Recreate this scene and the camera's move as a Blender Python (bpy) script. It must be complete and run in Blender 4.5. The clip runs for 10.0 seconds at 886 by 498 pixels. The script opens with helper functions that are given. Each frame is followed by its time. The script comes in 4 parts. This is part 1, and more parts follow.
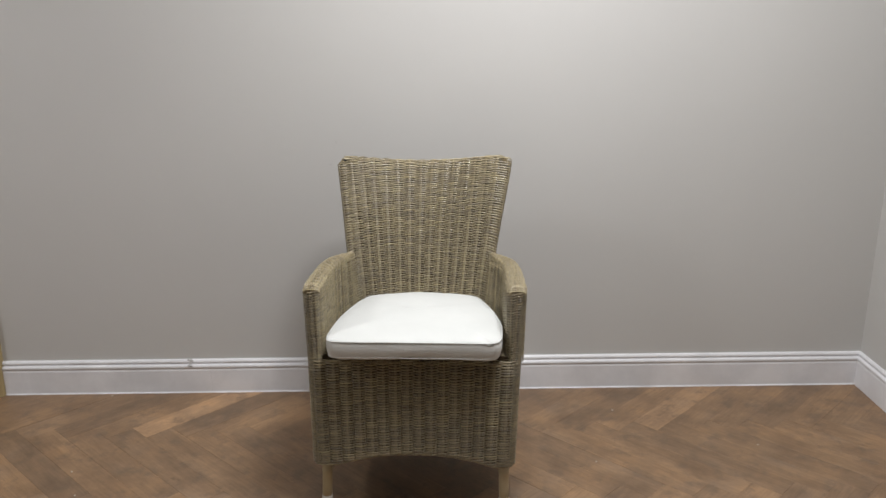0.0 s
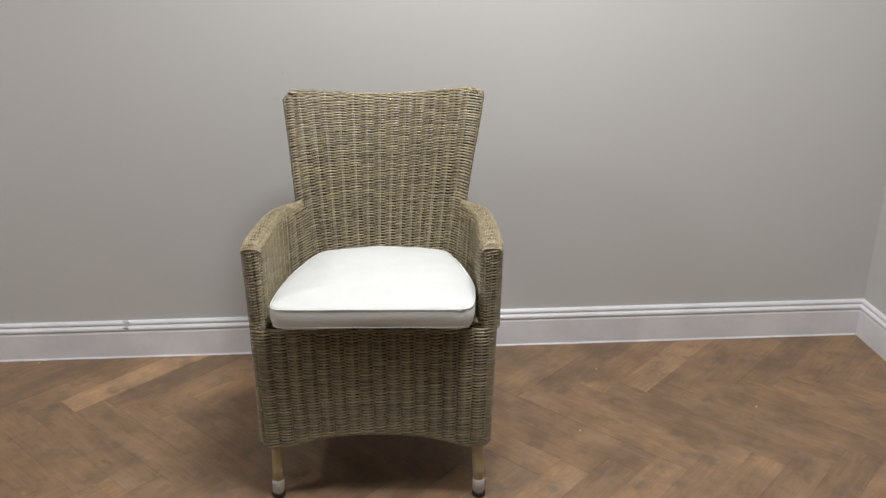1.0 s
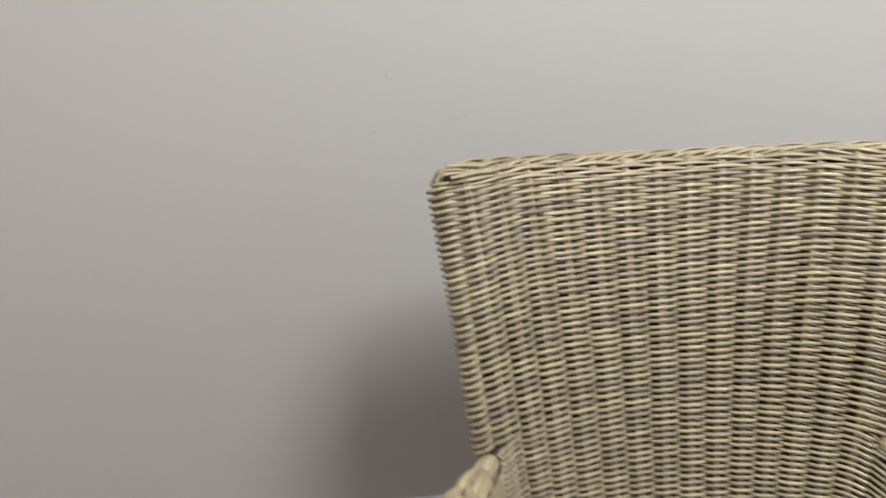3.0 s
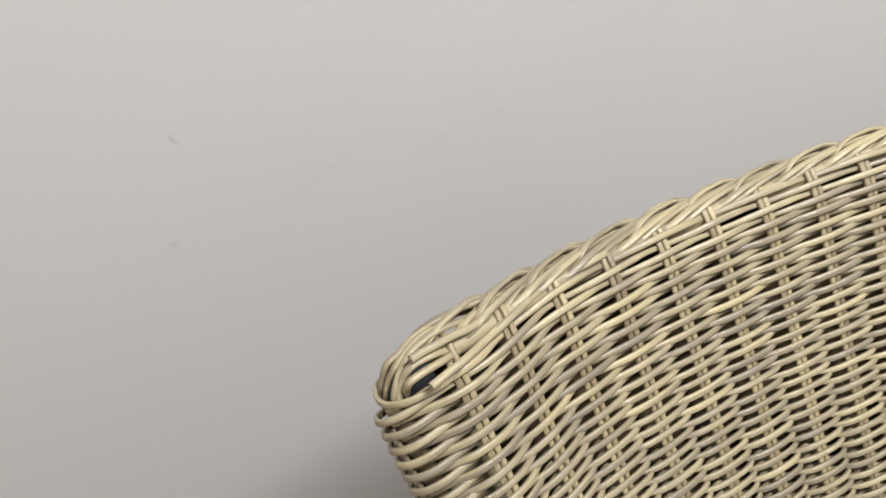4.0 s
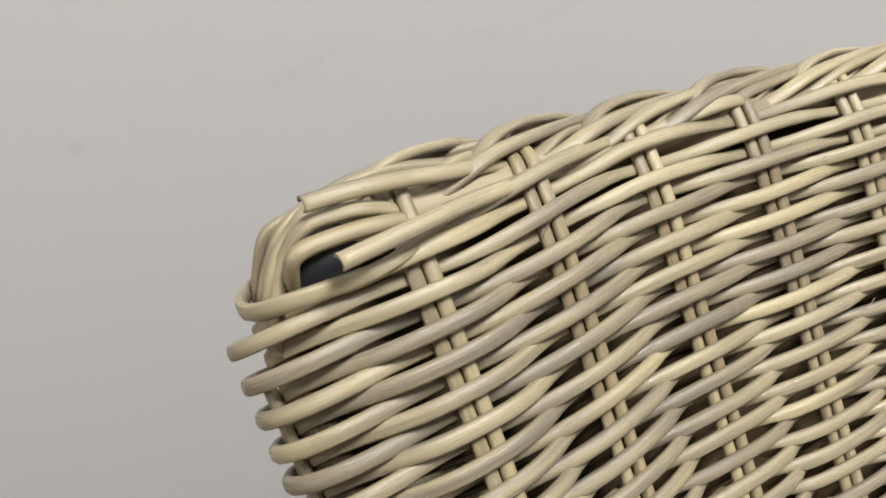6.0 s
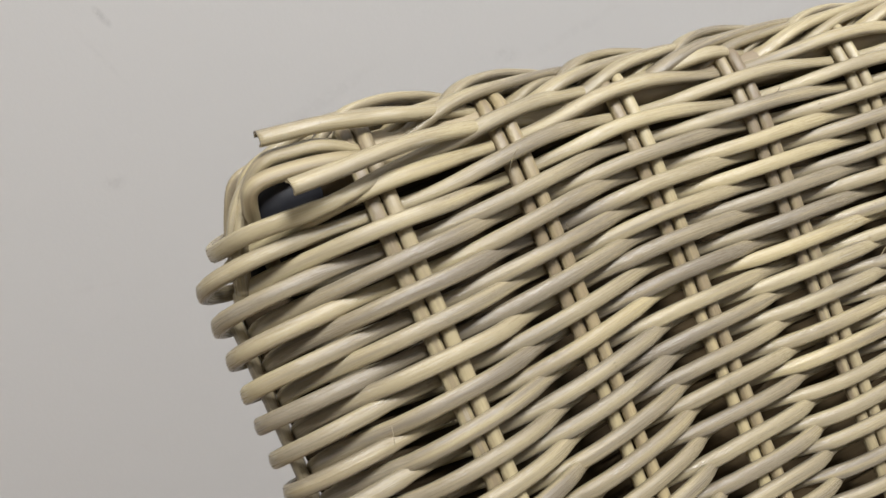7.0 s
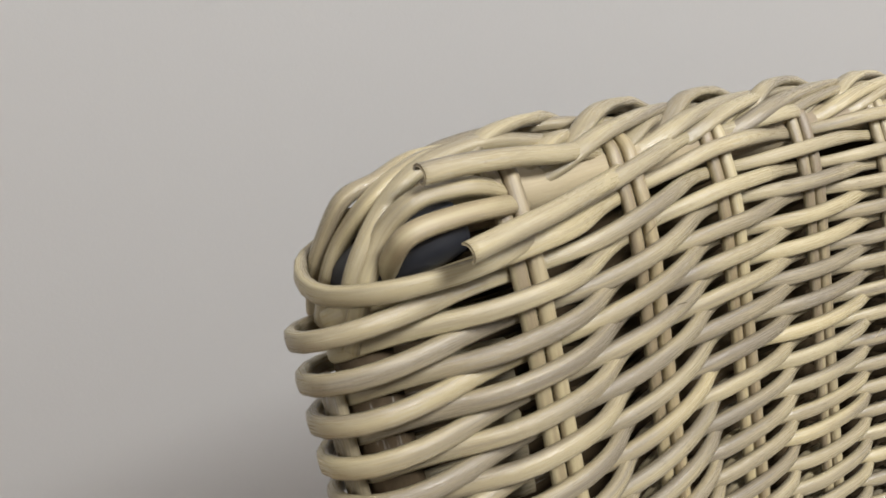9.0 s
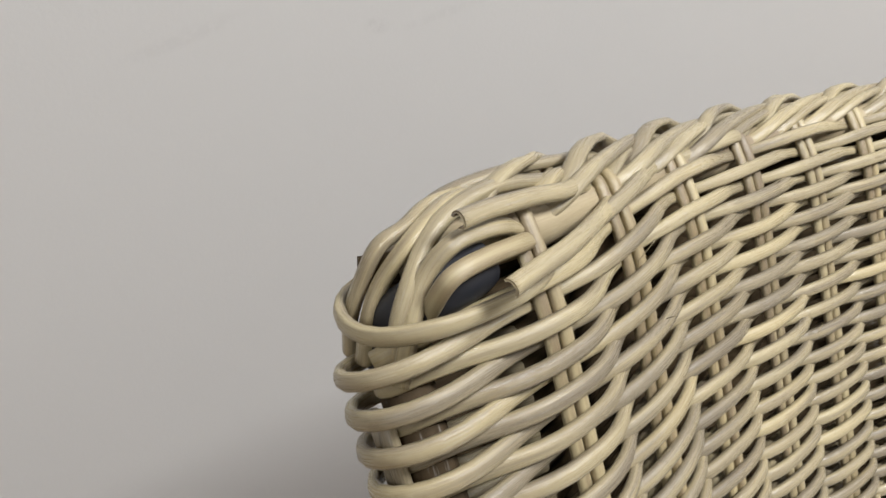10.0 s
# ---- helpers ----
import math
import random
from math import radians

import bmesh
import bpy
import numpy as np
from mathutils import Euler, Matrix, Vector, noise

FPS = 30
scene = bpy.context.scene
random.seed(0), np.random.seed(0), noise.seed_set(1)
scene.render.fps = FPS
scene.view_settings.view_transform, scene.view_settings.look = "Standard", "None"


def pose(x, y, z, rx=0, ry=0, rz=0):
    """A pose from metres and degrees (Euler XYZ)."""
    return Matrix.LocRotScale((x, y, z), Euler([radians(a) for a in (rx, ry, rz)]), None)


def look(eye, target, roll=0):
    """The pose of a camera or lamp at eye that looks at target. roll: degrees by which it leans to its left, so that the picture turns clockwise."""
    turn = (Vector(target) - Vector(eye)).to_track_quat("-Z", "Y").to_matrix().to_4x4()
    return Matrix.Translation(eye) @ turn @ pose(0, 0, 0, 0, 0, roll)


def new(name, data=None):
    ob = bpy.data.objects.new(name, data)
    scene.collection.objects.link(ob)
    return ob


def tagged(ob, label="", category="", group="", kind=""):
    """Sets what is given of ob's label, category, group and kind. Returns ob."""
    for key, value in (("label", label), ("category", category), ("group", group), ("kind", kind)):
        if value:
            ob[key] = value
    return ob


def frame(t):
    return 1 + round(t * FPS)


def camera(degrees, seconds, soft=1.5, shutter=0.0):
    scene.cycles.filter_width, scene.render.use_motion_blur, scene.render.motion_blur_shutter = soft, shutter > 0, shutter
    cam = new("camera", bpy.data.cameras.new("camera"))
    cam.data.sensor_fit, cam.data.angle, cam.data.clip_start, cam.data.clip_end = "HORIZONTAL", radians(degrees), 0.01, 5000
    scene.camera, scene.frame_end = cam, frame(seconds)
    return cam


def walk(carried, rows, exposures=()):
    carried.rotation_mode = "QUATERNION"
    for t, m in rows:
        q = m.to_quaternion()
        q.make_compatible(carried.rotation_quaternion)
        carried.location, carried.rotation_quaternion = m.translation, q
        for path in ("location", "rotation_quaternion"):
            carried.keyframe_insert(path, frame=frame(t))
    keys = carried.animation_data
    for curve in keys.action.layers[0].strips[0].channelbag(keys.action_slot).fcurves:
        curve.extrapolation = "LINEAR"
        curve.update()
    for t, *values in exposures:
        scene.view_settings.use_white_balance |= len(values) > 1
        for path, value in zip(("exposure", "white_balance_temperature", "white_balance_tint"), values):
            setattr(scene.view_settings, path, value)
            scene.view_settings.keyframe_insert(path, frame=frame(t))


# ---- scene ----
cam = camera(55.0, 10.0, shutter=0.25)
PATH = [
    (0, (0.017, -2.384, 1.396), (0.065, -0.467, 0.827), -0.1),
    (0.5, (-0.017, -2.324, 1.372), (0.071, -0.424, 0.754), -0.1),
    (1, (0.047, -2.057, 1.343), (0.159, -0.195, 0.621), -0.2),
    (1.5, (0.036, -1.733, 1.347), (0.113, 0.084, 0.516), 0.5),
    (2, (-0.07, -1.353, 1.328), (0.046, 0.397, 0.368), -0.2),
    (2.5, (-0.153, -0.938, 1.319), (0.006, 0.787, 0.319), -0.0),
    (3, (-0.302, -0.534, 1.324), (-0.148, 1.141, 0.242), -1.1),
    (3.2, (-0.348, -0.37, 1.34), (-0.047, 1.204, 0.144), -1.7),
    (4.3, (-0.297, 0.059, 1.126), (0.37, 1.445, -0.152), -5.6),
    (4.5, (-0.296, 0.088, 1.099), (0.416, 1.405, -0.228), -3.5),
    (5, (-0.266, 0.099, 1.049), (0.415, 1.404, -0.305), -1.7),
    (5.5, (-0.253, 0.105, 1.023), (0.35, 1.565, -0.204), -2.4),
    (6.8, (-0.226, 0.08, 0.969), (0.12, 1.843, 0.089), -12.0),
    (7, (-0.226, 0.078, 0.968), (0.123, 1.844, 0.096), -12.0),
    (7.5, (-0.228, 0.081, 0.977), (0.171, 1.801, 0.038), -9.0),
    (8, (-0.248, 0.106, 1.006), (0.373, 1.628, -0.133), 3.2),
    (8.5, (-0.264, 0.125, 0.997), (0.442, 1.587, -0.172), 6.5),
    (9, (-0.281, 0.145, 0.989), (0.556, 1.549, -0.163), 8.2),
    (9.5, (-0.298, 0.151, 0.992), (0.639, 1.517, -0.129), 8.4),
    (10, (-0.308, 0.149, 0.996), (0.745, 1.466, -0.079), 8.4),
]
ROWS = [(t, look(eye, target, roll)) for t, eye, target, roll in PATH]
walk(cam, ROWS, [(0, -0.5), (0.5, -0.48), (1.5, -0.42), (2.0, -0.64), (2.5, -0.92), (3.0, -0.22), (3.3, -0.05), (4.3, -0.06), (7.0, -0.10), (8.0, -0.12), (10, -0.09)])

# ---- world and lights ----
world = bpy.data.worlds.new("room_world")
scene.world = world
world.use_nodes = True
world.node_tree.nodes["Background"].inputs[0].default_value = (0.9, 0.95, 1.0, 1)
world.node_tree.nodes["Background"].inputs[1].default_value = 0.05


def area(name, m, sx, sy, watts, color):
    data = bpy.data.lights.new(name, "AREA")
    data.shape, data.size, data.size_y, data.energy, data.color = "RECTANGLE", sx, sy, watts, color
    ob = new(name, data)
    ob.matrix_world = m
    return ob


CEIL = 2.55
LAMPS = [(0.36, -0.56), (-2.45, -0.95)]
area("ceiling_lamp_light", look((LAMPS[0][0], LAMPS[0][1], CEIL - 0.05), (LAMPS[0][0], LAMPS[0][1], 0)), 0.55, 0.55, 74, (0.985, 0.985, 1.0))
area("ceiling_lamp_light", look((LAMPS[1][0], LAMPS[1][1], CEIL - 0.05), (LAMPS[1][0], LAMPS[1][1], 0)), 0.35, 0.35, 34, (0.985, 0.985, 1.0))


# ---- materials ----
def material(name, rough=0.5, spec=0.5):
    m = bpy.data.materials.new(name)
    m.use_nodes = True
    nt = m.node_tree
    b = nt.nodes["Principled BSDF"]
    b.inputs["Roughness"].default_value = rough
    b.inputs["Specular IOR Level"].default_value = spec
    return m, nt, b


def node(nt, kind, **values):
    n = nt.nodes.new(kind)
    for key, value in values.items():
        if key in n.inputs:
            n.inputs[key].default_value = value
    return n


def ramp(nt, source, stops):
    n = nt.nodes.new("ShaderNodeValToRGB")
    while len(n.color_ramp.elements) < len(stops):
        n.color_ramp.elements.new(0.5)
    for e, (at, c) in zip(n.color_ramp.elements, stops):
        e.position, e.color = at, (*c, 1)
    nt.links.new(source, n.inputs[0])
    return n.outputs[0]


def mix(nt, fac, a, b, mode="MIX"):
    n = nt.nodes.new("ShaderNodeMix")
    n.data_type, n.blend_type = "RGBA", mode
    for slot, value in ((0, fac), (6, a), (7, b)):
        if isinstance(value, (int, float)):
            n.inputs[slot].default_value = value
        elif isinstance(value, tuple):
            n.inputs[slot].default_value = (*value, 1)
        else:
            nt.links.new(value, n.inputs[slot])
    return n.outputs[2]


def bump(nt, bsdf, height, strength, distance):
    n = node(nt, "ShaderNodeBump", Strength=strength, Distance=distance)
    nt.links.new(height, n.inputs["Height"])
    nt.links.new(n.outputs[0], bsdf.inputs["Normal"])


def noise_at(nt, vector, scale, detail=4.0, rough=0.5, stretch=(1, 1, 1), w=None):
    mp = nt.nodes.new("ShaderNodeMapping")
    mp.inputs["Scale"].default_value = stretch
    nt.links.new(vector, mp.inputs[0])
    n = node(nt, "ShaderNodeTexNoise", Scale=scale, Detail=detail, Roughness=rough)
    nt.links.new(mp.outputs[0], n.inputs["Vector"])
    if w is not None:
        n.noise_dimensions = "4D"
        nt.links.new(w, n.inputs["W"])
    return n.outputs[0]


def scaled(nt, source, factor):
    n = nt.nodes.new("ShaderNodeMath")
    n.operation = "MULTIPLY"
    n.inputs[1].default_value = factor
    nt.links.new(source, n.inputs[0])
    return n.outputs[0]


def strand_material(name, pale, mid, grey, rough, spec=0.6):
    """Flat rattan peel: patches of cream and grey along the strand, fine long fibres, glossy skin."""
    m, nt, b = material(name, rough, spec)
    uv = nt.nodes.new("ShaderNodeUVMap").outputs[0]
    info = nt.nodes.new("ShaderNodeObjectInfo")
    w = scaled(nt, info.outputs["Random"], 37.0)
    patch = noise_at(nt, uv, 1.0, 3, 0.6, (13, 1.4, 1), w)
    base = ramp(nt, patch, [(0.40, grey), (0.50, mid), (0.60, pale)])
    tone = ramp(nt, info.outputs["Random"], [(0.0, (0.84, 0.83, 0.84)), (0.5, (0.98, 0.98, 0.98)), (1.0, (1.06, 1.04, 0.98))])
    base = mix(nt, 1.0, base, tone, "MULTIPLY")
    fibre = noise_at(nt, uv, 1.0, 5, 0.65, (34, 17, 1), w)
    base = mix(nt, 0.22, base, ramp(nt, fibre, [(0.34, (0.58, 0.54, 0.50)), (0.6, (1.06, 1.05, 1.02))]), "MULTIPLY")
    # whitish worn flecks, with gloss highlights painted into the colour as well
    worn = noise_at(nt, uv, 1.0, 4, 0.7, (55, 9, 1), w)
    base = mix(nt, ramp(nt, worn, [(0.60, (0, 0, 0)), (0.72, (0.45, 0.45, 0.45))]), base, (0.44, 0.42, 0.38))
    fleck = noise_at(nt, uv, 1.0, 2, 0.5, (420, 5, 1), w)
    base = mix(nt, ramp(nt, fleck, [(0.69, (0, 0, 0)), (0.77, (0.5, 0.5, 0.5))]), base, (0.12, 0.085, 0.05))
    nt.links.new(base, b.inputs["Base Color"])
    scratch = noise_at(nt, uv, 1.0, 5, 0.75, (160, 26, 1), w)
    gloss = mix(nt, 0.5, fibre, scratch)
    nt.links.new(ramp(nt, gloss, [(0.38, (rough + 0.24,) * 3), (0.60, (rough - 0.10,) * 3)]), b.inputs["Roughness"])
    bump(nt, b, gloss, 0.4, 0.0006)
    return m


STRAND = strand_material("rattan_strand", (0.385, 0.328, 0.200), (0.298, 0.252, 0.160), (0.212, 0.180, 0.127), 0.26)
STAKE = strand_material("rattan_stake", (0.40, 0.34, 0.20), (0.32, 0.262, 0.152), (0.22, 0.172, 0.104), 0.36)
POLE = strand_material("rattan_pole", (0.40, 0.325, 0.195), (0.33, 0.265, 0.155), (0.24, 0.19, 0.115), 0.42)
# darker copy of the rattan: shade in the gaps put into the colour
SHADED = strand_material("rattan_shaded", (0.085, 0.061, 0.034), (0.062, 0.044, 0.025), (0.042, 0.030, 0.017), 0.7, 0.1)
FRAME = strand_material("frame_pole", (0.38, 0.315, 0.20), (0.32, 0.26, 0.165), (0.24, 0.19, 0.125), 0.5)


def plain(name, color, rough, spec=0.5, grain=200.0, depth=0.0003, vary=0.12):
    m, nt, b = material(name, rough, spec)
    co = nt.nodes.new("ShaderNodeTexCoord").outputs["Object"]
    big = noise_at(nt, co, grain * 0.06, 4, 0.6)
    fine = noise_at(nt, co, grain, 3, 0.6)
    lo = tuple(c * (1 - vary) for c in color)
    hi = tuple(min(1.0, c * (1 + vary)) for c in color)
    c = ramp(nt, big, [(0.35, lo), (0.65, hi)])
    nt.links.new(c, b.inputs["Base Color"])
    bump(nt, b, fine, 0.4, depth)
    return m


TAPE = plain("black_tape", (0.010, 0.011, 0.015), 0.55)
CAP = plain("dark_rubber", (0.015, 0.012, 0.01), 0.55)
WRAP = plain("pale_plastic_wrap", (0.45, 0.42, 0.38), 0.45)
SEAT = plain("seat_board", (0.20, 0.15, 0.09), 0.7)
CEILING = plain("ceiling_paint", (0.8, 0.8, 0.78), 0.8, 0.3, 60, 0.0004, 0.03)
CARD = plain("tan_board", (0.40, 0.31, 0.16), 0.6, 0.4, 80, 0.0003, 0.15)
LAMPRIM = plain("lamp_rim", (0.8, 0.8, 0.8), 0.4)
DEBRIS = plain("white_crumb", (0.5, 0.47, 0.42), 0.7)


WALL_FACE = 0.507


def marks(nt, co, c, places, tint):
    """Ragged marks on the long wall: x, z, length, height, turn, depth of tone."""
    for x, z, sx, sz, turn, deep in places:
        mp = nt.nodes.new("ShaderNodeMapping")
        mp.vector_type = "TEXTURE"
        mp.inputs["Location"].default_value = (x, WALL_FACE, z)
        mp.inputs["Rotation"].default_value = (0, math.radians(turn), 0)
        mp.inputs["Scale"].default_value = (sx, 1, sz)
        nt.links.new(co, mp.inputs[0])
        g = nt.nodes.new("ShaderNodeTexGradient")
        g.gradient_type = "SPHERICAL"
        nt.links.new(mp.outputs[0], g.inputs[0])
        ragged = mix(nt, 1.0, g.outputs[0], ramp(nt, noise_at(nt, co, 160, 3, 0.7), [(0.38, (0, 0, 0)), (0.62, (1, 1, 1))]), "MULTIPLY")
        c = mix(nt, ramp(nt, ragged, [(0.0, (0, 0, 0)), (0.5, (deep,) * 3)]), c, tint)
    return c


def skirting_material():
    m, nt, b = material("white_gloss_paint", 0.38, 0.5)
    co = nt.nodes.new("ShaderNodeTexCoord").outputs["Object"]
    c = ramp(nt, noise_at(nt, co, 6.6, 4, 0.6), [(0.35, (0.655, 0.655, 0.675)), (0.65, (0.75, 0.75, 0.77))])
    # chips in the paint
    c = marks(nt, co, c, ((-0.834, 0.125, 0.016, 0.007, 20, 1.0), (-0.833, 0.106, 0.013, 0.007, 0, 1.0)), (0.16, 0.14, 0.12))
    nt.links.new(c, b.inputs["Base Color"])
    bump(nt, b, noise_at(nt, co, 110, 3, 0.6), 0.4, 0.0006)
    return m


SKIRTING = skirting_material()


def wall_material():
    m, nt, b = material("grey_wall_paint", 0.62, 0.35)
    co = nt.nodes.new("ShaderNodeTexCoord").outputs["Object"]
    big = noise_at(nt, co, 1.6, 3, 0.5)
    c = ramp(nt, big, [(0.3, (0.509, 0.503, 0.487)), (0.7, (0.529, 0.523, 0.506))])
    scuff = noise_at(nt, co, 7.0, 5, 0.7, (1, 1, 2.2))
    c = mix(nt, ramp(nt, scuff, [(0.70, (0, 0, 0)), (0.80, (0.35, 0.35, 0.35))]), c, (0.45, 0.435, 0.42))
    c = marks(nt, co, c, ((-0.275, 0.921, 0.007, 0.0024, 65, 0.26), (-0.282, 0.905, 0.020, 0.002, 65, 0.05), (-0.296, 0.844, 0.007, 0.005, 0, 0.14),
                          (-0.184, 0.858, 0.035, 0.005, -18, 0.06), (-0.085, 0.855, 0.009, 0.005, 10, 0.12), (-0.040, 0.860, 0.040, 0.004, -15, 0.05)), (0.20, 0.19, 0.185))
    nt.links.new(c, b.inputs["Base Color"])
    bump(nt, b, noise_at(nt, co, 420, 3, 0.6), 0.10, 0.0006)
    return m


WALL = wall_material()


def cloth_material():
    m, nt, b = material("white_canvas", 0.85, 0.25)
    co = nt.nodes.new("ShaderNodeTexCoord").outputs["Object"]
    b.inputs["Sheen Weight"].default_value = 0.15
    c = ramp(nt, noise_at(nt, co, 9, 4, 0.6), [(0.3, (0.595, 0.608, 0.590)), (0.7, (0.635, 0.646, 0.628))])
    nt.links.new(c, b.inputs["Base Color"])
    weave = node(nt, "ShaderNodeTexWave", Scale=420.0, Distortion=0.6)
    nt.links.new(co, weave.inputs["Vector"])
    soft = noise_at(nt, co, 16, 3, 0.5)
    bump(nt, b, mix(nt, 0.8, weave.outputs[0], soft), 0.35, 0.0012)
    return m


CLOTH = cloth_material()


def plank_material(name, light):
    m, nt, b = material(name, 0.42, 0.4)
    co = nt.nodes.new("ShaderNodeTexCoord").outputs["Object"]
    info = nt.nodes.new("ShaderNodeObjectInfo")
    w = scaled(nt, info.outputs["Random"], 51.0)
    broad = noise_at(nt, co, 1.0, 4, 0.6, (5, 16, 1), w)
    c = ramp(nt, broad, [(0.28, (0.205, 0.132, 0.079)), (0.5, (0.250, 0.163, 0.098)), (0.72, (0.297, 0.196, 0.117))])
    tone = ramp(nt, info.outputs["Random"], [(0.0, (0.84, 0.85, 0.88)), (0.25, (0.93, 0.93, 0.94)), (0.6, (1.0, 0.99, 0.98)), (1.0, (1.10, 1.07, 1.02))])
    c = mix(nt, 1.0, c, tone, "MULTIPLY")
    c = mix(nt, 1.0, c, (light, light, light), "MULTIPLY")
    grain = noise_at(nt, co, 1.0, 6, 0.7, (9, 130, 1), w)
    c = mix(nt, 0.45, c, ramp(nt, grain, [(0.35, (0.6, 0.56, 0.52)), (0.6, (1.05, 1.03, 1.0))]), "MULTIPLY")
    cloud = noise_at(nt, nt.nodes.new("ShaderNodeNewGeometry").outputs["Position"], 5.5, 5, 0.65)
    c = mix(nt, 0.8, c, ramp(nt, cloud, [(0.32, (0.68, 0.66, 0.66)), (0.5, (1.0, 0.99, 0.97)), (0.68, (1.36, 1.28, 1.14))]), "MULTIPLY")
    stain = noise_at(nt, nt.nodes.new("ShaderNodeNewGeometry").outputs["Position"], 13.0, 5, 0.7)
    c = mix(nt, ramp(nt, stain, [(0.52, (0, 0, 0)), (0.66, (0.55, 0.55, 0.55))]), c, (0.125, 0.088, 0.062))
    knot = noise_at(nt, co, 1.0, 3, 0.6, (11, 26, 1), w)
    c = mix(nt, ramp(nt, knot, [(0.68, (0, 0, 0)), (0.80, (0.6, 0.6, 0.6))]), c, (0.045, 0.026, 0.014))
    haze = noise_at(nt, co, 1.0, 3, 0.5, (6, 6, 1), w)
    c = mix(nt, ramp(nt, haze, [(0.55, (0, 0, 0)), (0.8, (0.3, 0.3, 0.3))]), c, (0.22, 0.18, 0.15))
    nt.links.new(c, b.inputs["Base Color"])
    nt.links.new(ramp(nt, haze, [(0.3, (0.36,) * 3), (0.7, (0.52,) * 3)]), b.inputs["Roughness"])
    bump(nt, b, grain, 0.3, 0.0006)
    return m


PLANK = plank_material("oak_plank", 1.0)
PALE_PLANK = plank_material("pale_oak_plank", 1.4)
HONEY_PLANK = plank_material("honey_oak_plank", 1.22)


# ---- mesh helpers ----
def mesh_from(name, verts, faces, mat, uvs=None, smooth=True):
    me = bpy.data.meshes.new(name)
    me.from_pydata([tuple(v) for v in verts], [], faces)
    if uvs is not None:
        layer = me.uv_layers.new(name="UVMap")
        idx = np.empty(len(me.loops), dtype=np.int32)
        me.loops.foreach_get("vertex_index", idx)
        layer.data.foreach_set("uv", np.asarray(uvs, dtype=np.float32)[idx].ravel())
    if smooth:
        me.polygons.foreach_set("use_smooth", [True] * len(me.polygons))
    me.materials.append(mat)
    me.update()
    return me


def part(name, me, parent, label=""):
    ob = new(name, me)
    ob.parent = parent
    if label:
        tagged(ob, label=label)
    return ob


def bm_part(name, bm, mat, parent, label="", smooth=False):
    me = bpy.data.meshes.new(name)
    bm.to_mesh(me)
    bm.free()
    me.materials.append(mat)
    if smooth:
        me.polygons.foreach_set("use_smooth", [True] * len(me.polygons))
    return part(name, me, parent, label)


def unit(v):
    return v / np.maximum(np.linalg.norm(v, axis=-1, keepdims=True), 1e-9)


def sweep(P, N, hw, ht, sides=8, square=0.0):
    """Verts, faces and uvs of a strand along P; N is the way its flat side faces, hw its half width across, ht its half thickness."""
    P, N = np.asarray(P, float), np.asarray(N, float)
    T = unit(np.gradient(P, axis=0))
    B = unit(np.cross(T, N))
    N2 = unit(np.cross(B, T))
    a = np.arange(sides) / sides * 2 * np.pi
    ca, sa = np.cos(a), np.sin(a)
    if square:
        ca, sa = np.sign(ca) * np.abs(ca) ** (1 - square), np.sign(sa) * np.abs(sa) ** (1 - square)
    n = len(P)
    hw = np.broadcast_to(np.asarray(hw, float), (n,))[:, None, None]
    ht = np.broadcast_to(np.asarray(ht, float), (n,))[:, None, None]
    V = P[:, None] + ht * ca[None, :, None] * N2[:, None] + hw * sa[None, :, None] * B[:, None]
    L = np.r_[0, np.cumsum(np.linalg.norm(np.diff(P, axis=0), axis=1))]
    # v runs there and back, so that the pattern meets itself without a seam
    uv = np.stack([np.repeat(L[:, None], sides, 1), np.repeat((np.abs(a / np.pi - 1))[None], n, 0)], -1)
    i, j = np.meshgrid(np.arange(n - 1), np.arange(sides), indexing="ij")
    k = (j + 1) % sides
    F = np.stack([i * sides + j, i * sides + k, (i + 1) * sides + k, (i + 1) * sides + j], -1).reshape(-1, 4).tolist()
    F.append(list(range(sides - 1, -1, -1)))
    F.append(list(range((n - 1) * sides, n * sides)))
    return V.reshape(-1, 3), F, uv.reshape(-1, 2)


def strand_mesh(name, pieces, mat):
    """One mesh of one or more sweeps."""
    verts, faces, uvs, base = [], [], [], 0
    for v, f, u in pieces:
        verts.append(v)
        uvs.append(u)
        faces += [[q + base for q in face] for face in f]
        base += len(v)
    return mesh_from(name, np.concatenate(verts), faces, mat, np.concatenate(uvs))


def spline(knots, values, at):
    """A smooth curve through values at the increasing knots (cubic, with slopes from the neighbours)."""
    knots, values, at = np.asarray(knots, float), np.asarray(values, float), np.asarray(at, float)
    h = np.diff(knots)
    d = np.diff(values, axis=0) / h[:, None]
    m = np.concatenate([d[:1], (d[:-1] * h[1:, None] + d[1:] * h[:-1, None]) / (h[1:] + h[:-1])[:, None], d[-1:]])
    i = np.clip(np.searchsorted(knots, at, side="right") - 1, 0, len(h) - 1)
    s = ((at - knots[i]) / h[i])[:, None]
    hh = h[i][:, None]
    return ((2 * s**3 - 3 * s**2 + 1) * values[i] + (s**3 - 2 * s**2 + s) * hh * m[i]
            + (3 * s**2 - 2 * s**3) * values[i + 1] + (s**3 - s**2) * hh * m[i + 1])


